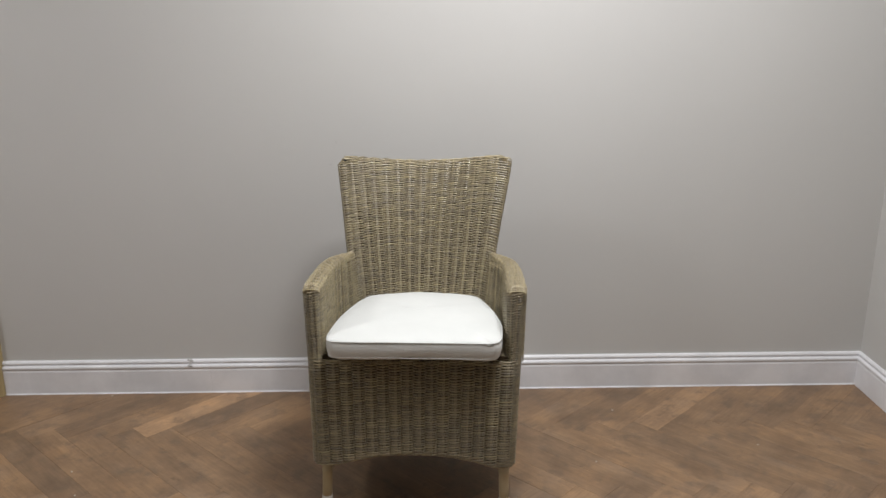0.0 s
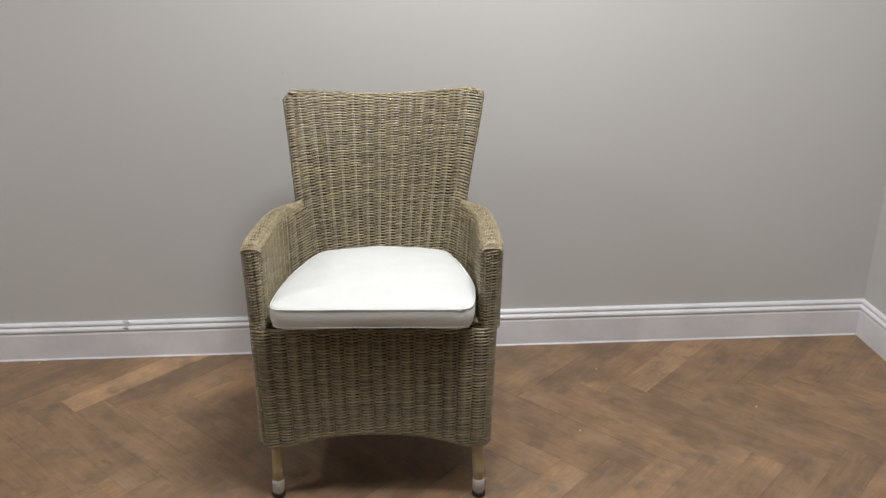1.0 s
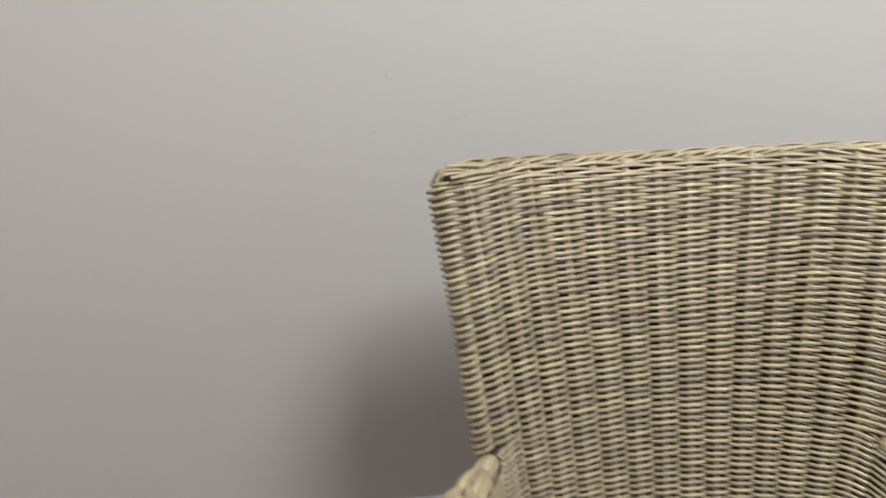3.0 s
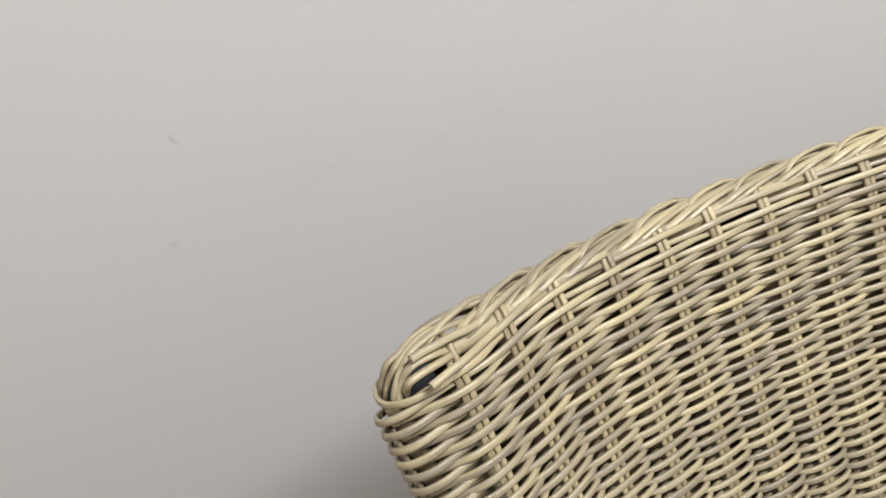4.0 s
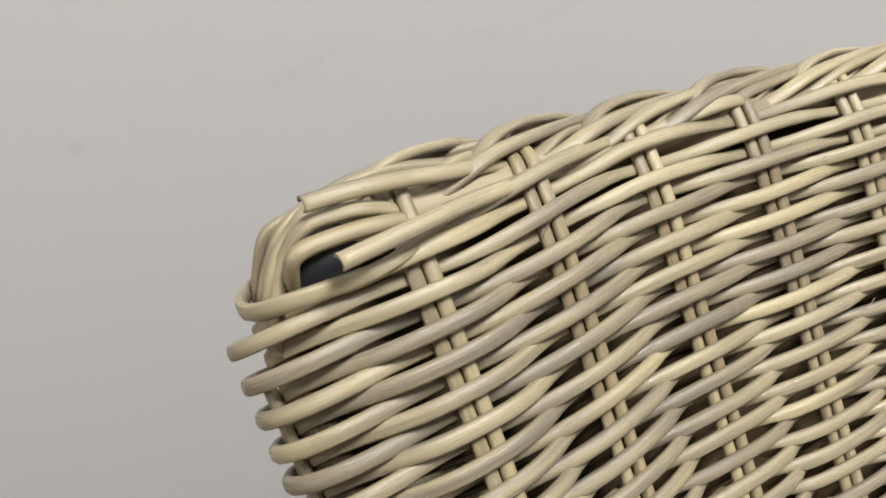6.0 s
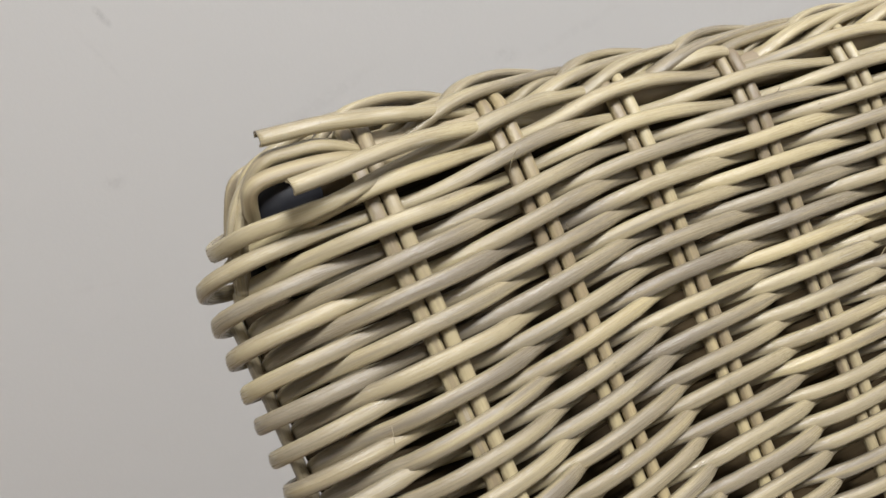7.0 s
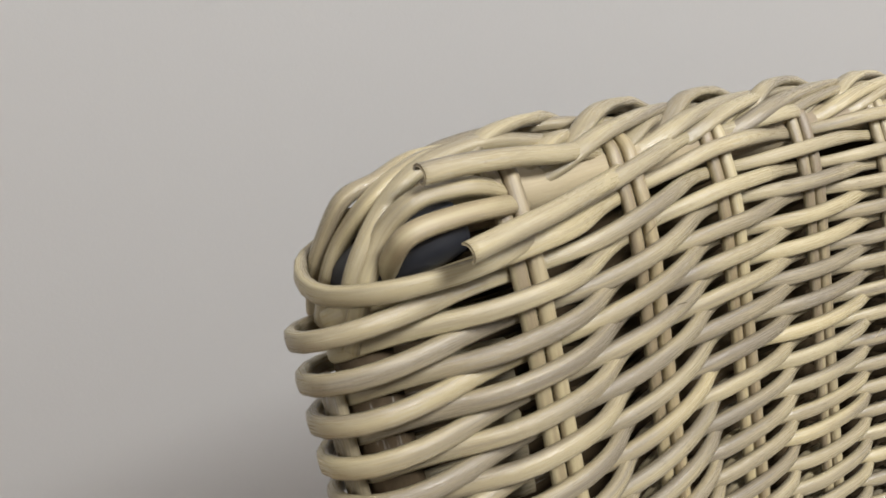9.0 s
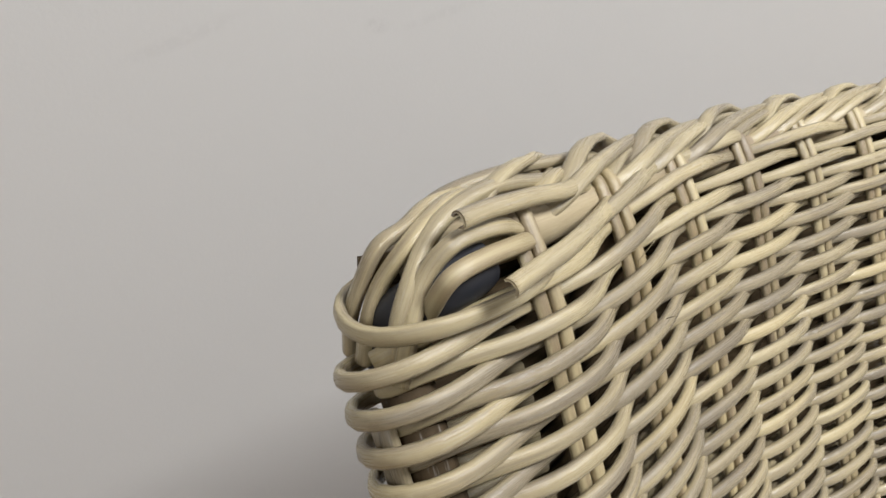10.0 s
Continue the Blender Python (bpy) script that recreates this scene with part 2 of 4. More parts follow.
def box_bm(x0, x1, y0, y1, z0, z1, bevel=0.0, segs=2):
    bm = bmesh.new()
    bmesh.ops.create_cube(bm, size=1)
    for v in bm.verts:
        v.co = ((x0 + x1) / 2 + v.co.x * (x1 - x0), (y0 + y1) / 2 + v.co.y * (y1 - y0), (z0 + z1) / 2 + v.co.z * (z1 - z0))
    if bevel:
        bmesh.ops.bevel(bm, geom=bm.edges[:], offset=bevel, segments=segs, affect="EDGES", profile=0.5)
    return bm


# ---- the room ----
WALL_Y, WALL_X, LEFT_X, REAR_Y = 0.507, 1.645, -2.7, -4.2
floor = tagged(new("floor", None), label="worn brown oak herringbone parquet floor", category="floor", kind="structure")


def structure(name, bm, mat, label, category):
    me = bpy.data.meshes.new(name)
    bm.to_mesh(me)
    bm.free()
    me.materials.append(mat)
    return tagged(new(name, me), label=label, category=category, kind="structure")


structure("wall_north", box_bm(LEFT_X - 0.1, WALL_X + 0.1, WALL_Y, WALL_Y + 0.1, -0.02, CEIL), WALL, "grey painted wall with faint scuff marks", "wall")
structure("wall_east", box_bm(WALL_X, WALL_X + 0.1, REAR_Y, WALL_Y, -0.02, CEIL), WALL, "grey painted side wall", "wall")
structure("wall_west", box_bm(LEFT_X - 0.1, LEFT_X, REAR_Y, WALL_Y, -0.02, CEIL), WALL, "grey painted side wall", "wall")
structure("wall_south", box_bm(LEFT_X - 0.1, WALL_X + 0.1, REAR_Y - 0.1, REAR_Y, -0.02, CEIL), WALL, "grey painted rear wall", "wall")
structure("ceiling", box_bm(LEFT_X - 0.1, WALL_X + 0.1, REAR_Y - 0.1, WALL_Y + 0.1, CEIL, CEIL + 0.1), CEILING, "plain white ceiling", "ceiling")

CASE_X = -1.511
# skirting: depth from the wall and height, from the floor up
PROFILE = [(0.0, 0.0), (0.0165, 0.0), (0.0165, 0.088), (0.0150, 0.094), (0.0150, 0.0965), (0.0175, 0.0985), (0.0185, 0.103), (0.0170, 0.1075),
           (0.0120, 0.1095), (0.0085, 0.112), (0.0085, 0.1145), (0.0110, 0.1165), (0.0115, 0.1205), (0.0095, 0.1245), (0.0060, 0.1275), (0.0, 0.1280)]


def skirting(name, a, b, inward, label, mitre=(1, 1)):
    """A moulding from a to b along a wall; inward points into the room. The ends are mitred."""
    a, b, inward = Vector(a), Vector(b), Vector(inward)
    run = (b - a).normalized()
    bm = bmesh.new()
    rings = []
    steps = 40
    for s in range(steps + 1):
        p = a.lerp(b, s / steps)
        ring = []
        for d, z in PROFILE:
            q = p + inward * (d + 0.0007 * noise.noise((s * 0.9, 0.0, 3.1)) * (d > 0))
            if s == 0:
                q = q + run * d * mitre[0]
            if s == steps:
                q = q - run * d * mitre[1]
            ring.append(bm.verts.new((q.x, q.y, z)))
        rings.append(ring)
    for r0, r1 in zip(rings, rings[1:]):
        for i in range(len(PROFILE) - 1):
            bm.faces.new((r0[i], r1[i], r1[i + 1], r0[i + 1]))
    bmesh.ops.recalc_face_normals(bm, faces=bm.faces[:])
    return structure(name, bm, SKIRTING, label, "baseboard")


skirting("baseboard_north", (CASE_X + 0.0003, WALL_Y, 0), (-0.7602, WALL_Y, 0), (0, -1, 0), "white moulded skirting board with two ridges, butted to the next length", (0, 0))
skirting("baseboard_north", (-0.7598, WALL_Y, 0), (WALL_X, WALL_Y, 0), (0, -1, 0), "white moulded skirting board with two ridges", (0, 1))
skirting("baseboard_east", (WALL_X, WALL_Y, 0), (WALL_X, REAR_Y, 0), (-1, 0, 0), "white moulded skirting board with two ridges")
skirting("baseboard_west", (LEFT_X, REAR_Y, 0), (LEFT_X, WALL_Y, 0), (1, 0, 0), "white moulded skirting board with two ridges")
skirting("baseboard_south", (WALL_X, REAR_Y, 0), (LEFT_X, REAR_Y, 0), (0, 1, 0), "white moulded skirting board with two ridges")

# ceiling lamps, where the light comes from
for lx, ly in LAMPS:
    lamp = tagged(new("ceiling_lamp", None), label="square white panel lamp in the ceiling", category="lamp", group="ceiling lamps")
    lamp.location = (lx, ly, CEIL)
    bm = box_bm(-0.21, 0.21, -0.21, 0.21, -0.04, 0.0, 0.006)
    bm_part("frame", bm, LAMPRIM, lamp)

# the upright of a tan wooden casing where the skirting ends
bm = bmesh.new()
CASING = [(0.0, 0.0), (0.0, 0.024), (-0.004, 0.030), (-0.014, 0.033), (-0.070, 0.033), (-0.082, 0.028), (-0.090, 0.020), (-0.090, 0.0)]
lo = [bm.verts.new((CASE_X + x, WALL_Y - d, 0.0)) for x, d in CASING]
hi = [bm.verts.new((CASE_X + x, WALL_Y - d, 2.12)) for x, d in CASING]
for i in range(len(CASING) - 1):
    bm.faces.new((lo[i], lo[i + 1], hi[i + 1], hi[i]))
bm.faces.new(hi)
bmesh.ops.recalc_face_normals(bm, faces=bm.faces[:])
structure("trim", bm, CARD, "tan wooden casing upright against the grey wall", "door casing")
# white sealant along the foot of the skirting
bm = bmesh.new()
n_seal = 240
rings = []
for s in range(n_seal + 1):
    x = CASE_X + (WALL_X - 0.0165 - CASE_X) * s / n_seal
    w = 0.0026 + 0.0016 * noise.noise((x * 23, 0.0, 5.0)) + 0.0008 * noise.noise((x * 90, 0.0, 5.0))
    rings.append([bm.verts.new((x, WALL_Y - 0.0155, 0.0042 + 0.4 * w)), bm.verts.new((x, WALL_Y - 0.0172 - 0.5 * w, 0.0030)), bm.verts.new((x, WALL_Y - 0.0172 - w, 0.0002))])
for a, b in zip(rings, rings[1:]):
    for i in range(2):
        bm.faces.new((a[i], a[i + 1], b[i + 1], b[i]))
bmesh.ops.recalc_face_normals(bm, faces=bm.faces[:])
structure("trim", bm, SKIRTING, "thin uneven white sealant along the skirting board", "sealant")


# ---- the wicker armchair ----
YAW = -3.3
chair = tagged(new("wicker_armchair", None), label="woven rattan armchair with curved back and bare pole legs", category="armchair")
chair.matrix_world = pose(0.007, 0, 0, 0, 0, YAW)

N_ST = 14
# the stakes' places across the back at its top
STAKE_X = np.array([-0.2245, -0.1915, -0.158, -0.121, -0.083, -0.0465, -0.009, 0.0275, 0.0625, 0.0965, 0.1285, 0.1625, 0.197, 0.2315])


def half_width(z):
    return 0.2615 - 0.174 * (0.88 - z)


def stake_u(q):
    """A stake's place across the back, in half widths."""
    return np.interp(np.asarray(q, float), np.arange(N_ST), STAKE_X) / 0.2655


U_ST = stake_u(np.arange(N_ST))


def lean(z):
    return 0.280 + 0.57 * (z - 0.885)


def bow(z):
    return 1.2 + 2.2 * np.minimum(z - 0.64, 0.0)


def rounded(x):
    """x squared, turning straight past the outer stakes."""
    a = np.abs(x)
    t = np.clip(a - 0.205, 0, 0.03)
    return np.minimum(a, 0.205) ** 2 + 0.41 * t - 6.0 * t**2 + 0.05 * np.clip(a - 0.235, 0, None)


def round_slope(x):
    a = np.abs(x)
    return np.sign(x) * np.where(a < 0.205, 2 * a, 0.41 - 12.0 * np.clip(a - 0.205, 0, 0.03))


def curl(x, z):
    """How far up into the last stretch below the top edge, where the back curls to the rear."""
    return np.clip(z - (top_z(x) - 0.016), 0, 0.024)


def front_y(x, z):
    return lean(z) - bow(z) * rounded(x) + 20.0 * curl(x, z) ** 2


def front_normal(x, z):
    return unit(np.stack([-bow(z) * round_slope(x), -np.ones_like(x), 0.57 + 40.0 * curl(x, z) + 0 * x], -1))


def levelled(x, edge, slope, drop):
    """x squared as far as edge, then flattening out towards the corners."""
    t = np.clip(np.abs(x) - edge, 0, None)
    return np.minimum(np.abs(x), edge) ** 2 + slope * t - drop * t**2


def top_z(x):
    return 0.8915 + 0.42 * levelled(x, 0.20, 0.40, 6.0) + 0.020 * np.clip(x, 0, None)


R_EDGE = 0.0112


def edge_x(side, z):
    """The line of the pole in either edge; the back is a little broader on one side."""
    return side * (half_width(z) - R_EDGE + 0.0015) + 0.008 * np.clip(side, 0, 1) * np.clip((z - 0.66) / 0.2, 0, 1)


def back_row(z0, sag, q):
    """Places and normals of a row of the back at stake numbers q; beyond the outer stakes it goes round the edge pole to the rear."""
    q = np.asarray(q, float)
    P, N = np.zeros((len(q), 3)), np.zeros((len(q), 3))
    side = np.where(q < 6.5, -1.0, 1.0)
    out = np.where(q < 6.5, -q, q - (N_ST - 1))          # above 0 past the outer stake
    xr = np.where(out > 0, side * (0.2256 + 0.03 * np.minimum(out, 1.0)), stake_u(q) * 0.2655)
    zz = z0 + sag * levelled(xr, 0.165, 0.0825, 0.0) - 0.0058 * np.clip(out, 0, 1) ** 1.3 + 0.052 * sag * np.clip(xr, 0, None)
    w = half_width(np.minimum(zz, 0.900))
    xin = stake_u(np.clip(q, 0, N_ST - 1)) * w
    # on the face
    xe = edge_x(side, np.minimum(zz, 0.900))
    l0 = np.abs(xe - xin)
    reach = l0 + R_EDGE * np.pi / 2                       # from the outer stake to the edge stake
    d = np.where(out > 0, out * reach, 0)
    xf = np.where(out > 0, xin + side * np.minimum(d, l0), xin)
    yf = front_y(xf, zz)
    nf = front_normal(xf, zz)
    P[:] = np.stack([xf, yf, zz], -1)
    N[:] = nf
    # round the pole
    past = np.clip(d - l0, 0, None)
    phi = np.clip(past / R_EDGE, 0, np.pi)
    t = np.stack([side, -bow(zz) * round_slope(xe) * side, 0 * side], -1)
    t = unit(t)
    nn = front_normal(xe, zz)
    ctr = np.stack([xe, front_y(xe, zz), zz], -1) - nn * R_EDGE
    onarc = phi > 0
    arc = ctr + R_EDGE * (nn * np.cos(phi)[:, None] + t * np.sin(phi)[:, None])
    rear = np.clip(past - R_EDGE * np.pi, 0, None)
    arc = arc - t * rear[:, None]
    P[onarc] = arc[onarc]
    N[onarc] = (nn * np.cos(phi)[:, None] + t * np.sin(phi)[:, None])[onarc]
    return P, N


rng = np.random.RandomState(7)


def waver(q, r, amp, flat=0.12):
    """In front of one stake, behind the next; held flat where it crosses."""
    c = np.cos(np.pi * (q + r))
    return -amp * np.sign(c) * np.abs(c) ** (1 - flat)


def twine(q, r, rise):
    """Rises while in front, falls while behind: the lie of a twined strand."""
    return -rise * np.sin(np.pi * (q + r))


def slimmer(off, amp, least):
    """A strand shows narrower where it turns away behind a stake."""
    return least + (1 - least) * np.clip((off / amp + 0.7) / 1.0, 0, 1)


def wobble(n, size, seed):
    rr = np.random.RandomState(seed)
    k = max(4, n // 9)
    return np.interp(np.linspace(0, k - 1, n), np.arange(k), rr.normal(0, size, k))


HW, HT, AMP, RISE = 0.00195, 0.0013, 0.0028, 0.0004


def pole_path_edge(side):
    z = np.linspace(0.50, 0.893, 30)
    xe = edge_x(side, z)
    nn = front_normal(xe, z)
    p = np.stack([xe, front_y(xe, z), z], -1) - nn * R_EDGE
    return p


# the pole frame that the back is woven on: two uprights and a top rail, bound with black tape at the corners
left_pole, right_pole = pole_path_edge(-1), pole_path_edge(1)
R_ROLL = 0.0075
xs = np.linspace(-0.249, 0.249, 60)
zt = top_z(xs)
rail = np.stack([xs, front_y(xs, zt), zt], -1) - (R_ROLL - 0.0003) * front_normal(xs, zt)
rail_up = np.tile([0.0, -0.5, 0.85], (len(rail), 1))
backrest = part("backrest", strand_mesh("backrest", [sweep(rail, rail_up, 0.0058, 0.0058, 14)], FRAME), chair, "tall curved back of woven rattan strands")
# the uprights are coloured dark to stand for shade between the wraps
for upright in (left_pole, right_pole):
    part("side_pole", strand_mesh("side_pole", [sweep(upright, np.tile([0, -1.0, 0.3], (30, 1)), 0.0056, 0.0056, 12)], SHADED), backrest, "pole inside the edge of the back, coloured dark as shaded")


def strand(name, P, N, parent, mat=STRAND, hw=HW, ht=HT, sides=10, square=0.32):
    return part(name, strand_mesh(name, [sweep(P, N, hw, ht, sides, square)], mat), parent)


# rows of the back, from the top down to the arms
N_BACK = 76


def row_height(r):
    return 0.8903 - 0.0033 * min(r, 16) - 0.0031 * max(r - 16, 0)


ROUND_CORNER = [(-0.240, 0.2610, 0.8930), (-0.2540, 0.2575, 0.8925), (-0.2622, 0.2485, 0.8938), (-0.2620, 0.2360, 0.8970), (-0.2547, 0.2280, 0.9025), (-0.2478, 0.2270, 0.9038),
                (-0.2399, 0.2277, 0.9043), (-0.2331, 0.2287, 0.9049), (-0.2275, 0.2312, 0.9055), (-0.2205, 0.2352, 0.9058)]
# row number, first and last stake that it passes; the highest rows are cut short at the corners
SPANS = [(-3, 11.6, 14.2), (-2, 11.0, 15.0), (-1, -2.0, 3.3), (-1, 9.6, 15.0)] + [(r, -0.93 if r == 0 else -2.0, N_ST + 1.0) for r in range(N_BACK)]
for r, q0, q1 in SPANS:
    q = np.arange(q0, q1 + 1e-6, 1 / 12)
    P, N = back_row(row_height(r), 0.38 * (1 - float(np.clip((r - 36) / 38, 0, 1)) ** 1.3), q)
    low = float(np.clip((r - 8) / 24, 0, 1))
    # further down the stakes are further proud, and the rows stand out in columns
    column = float(np.clip((r - 34) / 24, 0, 1))
    amp = AMP + 0.0030 * column
    off = waver(q, r + 1, amp, 0.12 + 0.33 * low + 0.10 * column)
    off = np.where(off < 0, off * (1.1 + 0.9 * low - 0.9 * column), off)
    if r < 0:
        off = off - 0.006 * np.exp(-(((q - q[0]) / 0.25) ** 2)) * (q0 > 2) - 0.006 * np.exp(-(((q[-1] - q) / 0.25) ** 2)) * (q1 < 13)
    # at the edges every second row goes round outside, the others tuck in behind
    wrap = np.clip((np.abs(q - 6.5) - 6.75) / 0.45, 0, 1)
    off = off * (1 - wrap) + wrap * (0.0012 if r % 2 else -0.0058)
    P = P + N * off[:, None]
    inside = np.clip((q + 0.9) / 0.6, 0, 1) * np.clip((13.9 - q) / 0.6, 0, 1)
    P[:, 2] += wobble(len(q), 0.0004, 100 + r) + 0.0002 * rng.normal() + twine(q, r + 1, RISE + 0.0005 * low) * inside
    if r == -1 and q0 < 0:
        # the highest row that goes round the worn corner
        C = np.r_[np.array(ROUND_CORNER), P[q > 0.55][:1]]
        P[q <= 0.55] = spline(np.arange(float(len(C))), C, np.linspace(0, len(C) - 1, int((q <= 0.55).sum()) + 1))[:-1]
        N = unit(P - np.array([0, 0, 1.0]) * P - np.array([-0.20, 0.262, 0.0])) * (q < -0.2)[:, None] + N * (q >= -0.2)[:, None]
    for turn in range(2):
        P[1:-1] = 0.25 * P[:-2] + 0.5 * P[1:-1] + 0.25 * P[2:]
    strand("strand", P, N, backrest, hw=HW * (1 - 0.06 * low) * rng.uniform(0.95, 1.08) * np.where((q < -0.4) | (q > 13.4), 1.0, slimmer(off, amp, 0.86 - 0.30 * low - 0.14 * column)))

# pairs of stakes
for k in range(N_ST):
    for s in (-1, 1):
        z = np.linspace(0.49, float(top_z(STAKE_X[k])), 60)
        x = U_ST[k] * half_width(z)
        N = front_normal(x, z)
        P = np.stack([x, front_y(x, z), z], -1)
        P[:, 0] += s * 0.00195 + wobble(60, 0.0003, 900 + k)
        # over the top rail to the rear
        a = np.linspace(0, 2.4, 14)[1:]
        n0, u0 = N[-1], unit(np.array([0, N[-1][2], -N[-1][1]]))
        nb = np.cos(a)[:, None] * n0 + np.sin(a)[:, None] * u0
        bend = P[-1] - R_ROLL * n0 + R_ROLL * nb
        strand("stake", np.r_[P, bend], np.r_[N, nb], backrest, STAKE, 0.00185, 0.0013, 10, 0)

# stakes up the two edges, which the rows go round
for side in (-1, 1):
    for dn in (1.80, 1.30):
        z = np.linspace(0.64, 0.888, 40)
        xe = edge_x(side, z)
        nn = front_normal(xe, z)
        t = unit(np.stack([np.full_like(z, side), -bow(z) * round_slope(xe) * side, 0 * z], -1))
        nd = nn * np.cos(dn) + t * np.sin(dn)
        P = np.stack([xe, front_y(xe, z), z], -1) - nn * R_EDGE + (R_EDGE - 0.0034) * nd
        strand("edge_stake", P, nd, backrest, STRAND, 0.0019, 0.0014, 10, 0.3)

# the edge stakes bend over at the corner: two to the rear, one up into the border, one along the rail, one into the corner
LOOPS = [
    [(-0.2592, 0.2475, 0.884), (-0.2592, 0.2485, 0.8925), (-0.2572, 0.2488, 0.9005), (-0.2540, 0.2492, 0.9075), (-0.2470, 0.2515, 0.9092), (-0.2385, 0.2575, 0.9092), (-0.2270, 0.2640, 0.9062)],
    [(-0.2592, 0.2415, 0.886), (-0.2583, 0.2430, 0.894), (-0.2555, 0.2450, 0.901), (-0.2510, 0.2443, 0.9095), (-0.2440, 0.2480, 0.9122), (-0.2340, 0.2560, 0.9105), (-0.2200, 0.2625, 0.9070)],
    [(-0.2580, 0.2325, 0.889), (-0.2568, 0.2345, 0.8990), (-0.2536, 0.2372, 0.9065), (-0.2475, 0.2425, 0.9115), (-0.2398, 0.2464, 0.9148), (-0.2270, 0.2505, 0.9155), (-0.2080, 0.2570, 0.9100)],
    [(-0.2575, 0.2300, 0.889), (-0.2555, 0.2325, 0.8990), (-0.2515, 0.2360, 0.9080), (-0.2465, 0.2362, 0.9140), (-0.2398, 0.2379, 0.9142), (-0.2331, 0.2392, 0.9134), (-0.2240, 0.2440, 0.9080)],
    [(-0.2500, 0.2360, 0.885), (-0.2508, 0.2350, 0.897), (-0.2512, 0.2318, 0.9060), (-0.2490, 0.2303, 0.9118), (-0.2400, 0.2328, 0.9122), (-0.2296, 0.2368, 0.9102), (-0.2200, 0.2440, 0.9050)],
]
for side in (-1, 1):
    for i, pts in enumerate(LOOPS):
        C = spline(np.arange(7.0), np.array(pts) * np.array([-side, 1, 1]) + np.array([0.008, 0, 0.005]) * (side > 0), np.linspace(0, 6, 60))
        for turn in range(4):
            C[1:-1] = 0.25 * C[:-2] + 0.5 * C[1:-1] + 0.25 * C[2:]
        N = unit(C - np.array([side * 0.236, 0.246, 0.893]))
        strand("edge_stake", C, N, backrest, STAKE if i == 4 else STRAND, 0.0019, 0.0014, 10, 0.3)


# the rear face of the back, woven like the front, with shade painted in
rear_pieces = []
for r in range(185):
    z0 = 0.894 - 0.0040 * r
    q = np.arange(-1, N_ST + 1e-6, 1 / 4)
    # broader below the seat, to keep light from under the chair
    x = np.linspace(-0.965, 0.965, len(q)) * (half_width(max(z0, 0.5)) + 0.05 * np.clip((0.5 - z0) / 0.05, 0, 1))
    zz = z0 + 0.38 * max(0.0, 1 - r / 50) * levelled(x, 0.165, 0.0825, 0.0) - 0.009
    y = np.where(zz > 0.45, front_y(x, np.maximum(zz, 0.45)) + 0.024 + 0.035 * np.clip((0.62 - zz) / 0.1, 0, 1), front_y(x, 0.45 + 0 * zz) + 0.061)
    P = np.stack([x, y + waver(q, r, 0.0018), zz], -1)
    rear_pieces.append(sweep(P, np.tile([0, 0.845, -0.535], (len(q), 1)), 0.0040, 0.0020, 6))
tagged(part("rear_weave", strand_mesh("rear_weave", rear_pieces, SHADED), backrest, "woven rear face of the back, coloured dark as in shade"), kind="stuff")


# ---- the twisted border along the top ----
def crest(x, phi, radius):
    """A place on the roll along the top edge: phi 0 faces front, 90 degrees up, more to the rear."""
    z = top_z(x)
    n0 = front_normal(x, z)
    u0 = unit(np.stack([0 * x, n0[:, 2], -n0[:, 1]], -1))
    nd = n0 * np.cos(phi)[:, None] + u0 * np.sin(phi)[:, None]
    ctr = np.stack([x, front_y(x, z), z], -1) - R_ROLL * n0
    return ctr + radius[:, None] * nd, nd


BORDER_X = np.r_[STAKE_X[0] - 0.034, STAKE_X, STAKE_X[-1] + 0.034, STAKE_X[-1] + 0.068]
# kinds of arches, one of each to a stake: in front, over the crest, to the rear
ARCHES = [  # first stake, start and length in stakes, turn about the roll in degrees, rise
    (1, -0.85, 2.4, (0, 36, 62, 86, 106), 0.0004),
    (0, -0.50, 1.65, (42, 68, 90, 110, 128), 0.0024),
    (0, -0.20, 1.65, (80, 100, 118, 134, 150), 0.0024),
    (0, 0.05, 1.9, (30, 70, 98, 120, 142), -0.0024),
    (2, -0.38, 2.2, (8, 40, 66, 88, 108), -0.0002),
    (0, -0.40, 2.0, (104, 120, 136, 148, 158), -0.0010),
]
for first, start, length, turns, rise in ARCHES:
    for k in range(first, N_ST):
        t = np.linspace(0, 1, 40)
        x = np.interp(k + start + rng.normal(0, 0.03) + length * t, np.arange(-1, N_ST + 2), BORDER_X)
        keep = x < 0.240
        if keep.sum() < 8:
            continue
        phi = np.radians(spline([0, 0.3, 0.55, 0.75, 1.0], np.array([[a] for a in turns], float), t)[:, 0])
        # the border is as deep as the back is thick, so it reaches out further to the rear
        radius = np.interp(np.degrees(phi), [0, 45, 90, 115, 135, 160], [0.0094, 0.0098, 0.0110, 0.0138, 0.0190, 0.0200])
        radius += rise * np.sin(np.pi * t) - 0.0060 * np.exp(-((t / 0.13) ** 2)) - 0.0045 * np.exp(-(((1 - t) / 0.13) ** 2)) + rng.normal(0, 0.0003)
        P, N = crest(x, phi, radius)
        strand("border_strand", P[keep], N[keep], backrest, STRAND, 0.0021 * rng.uniform(0.94, 1.08), 0.0013, 10, 0.3)

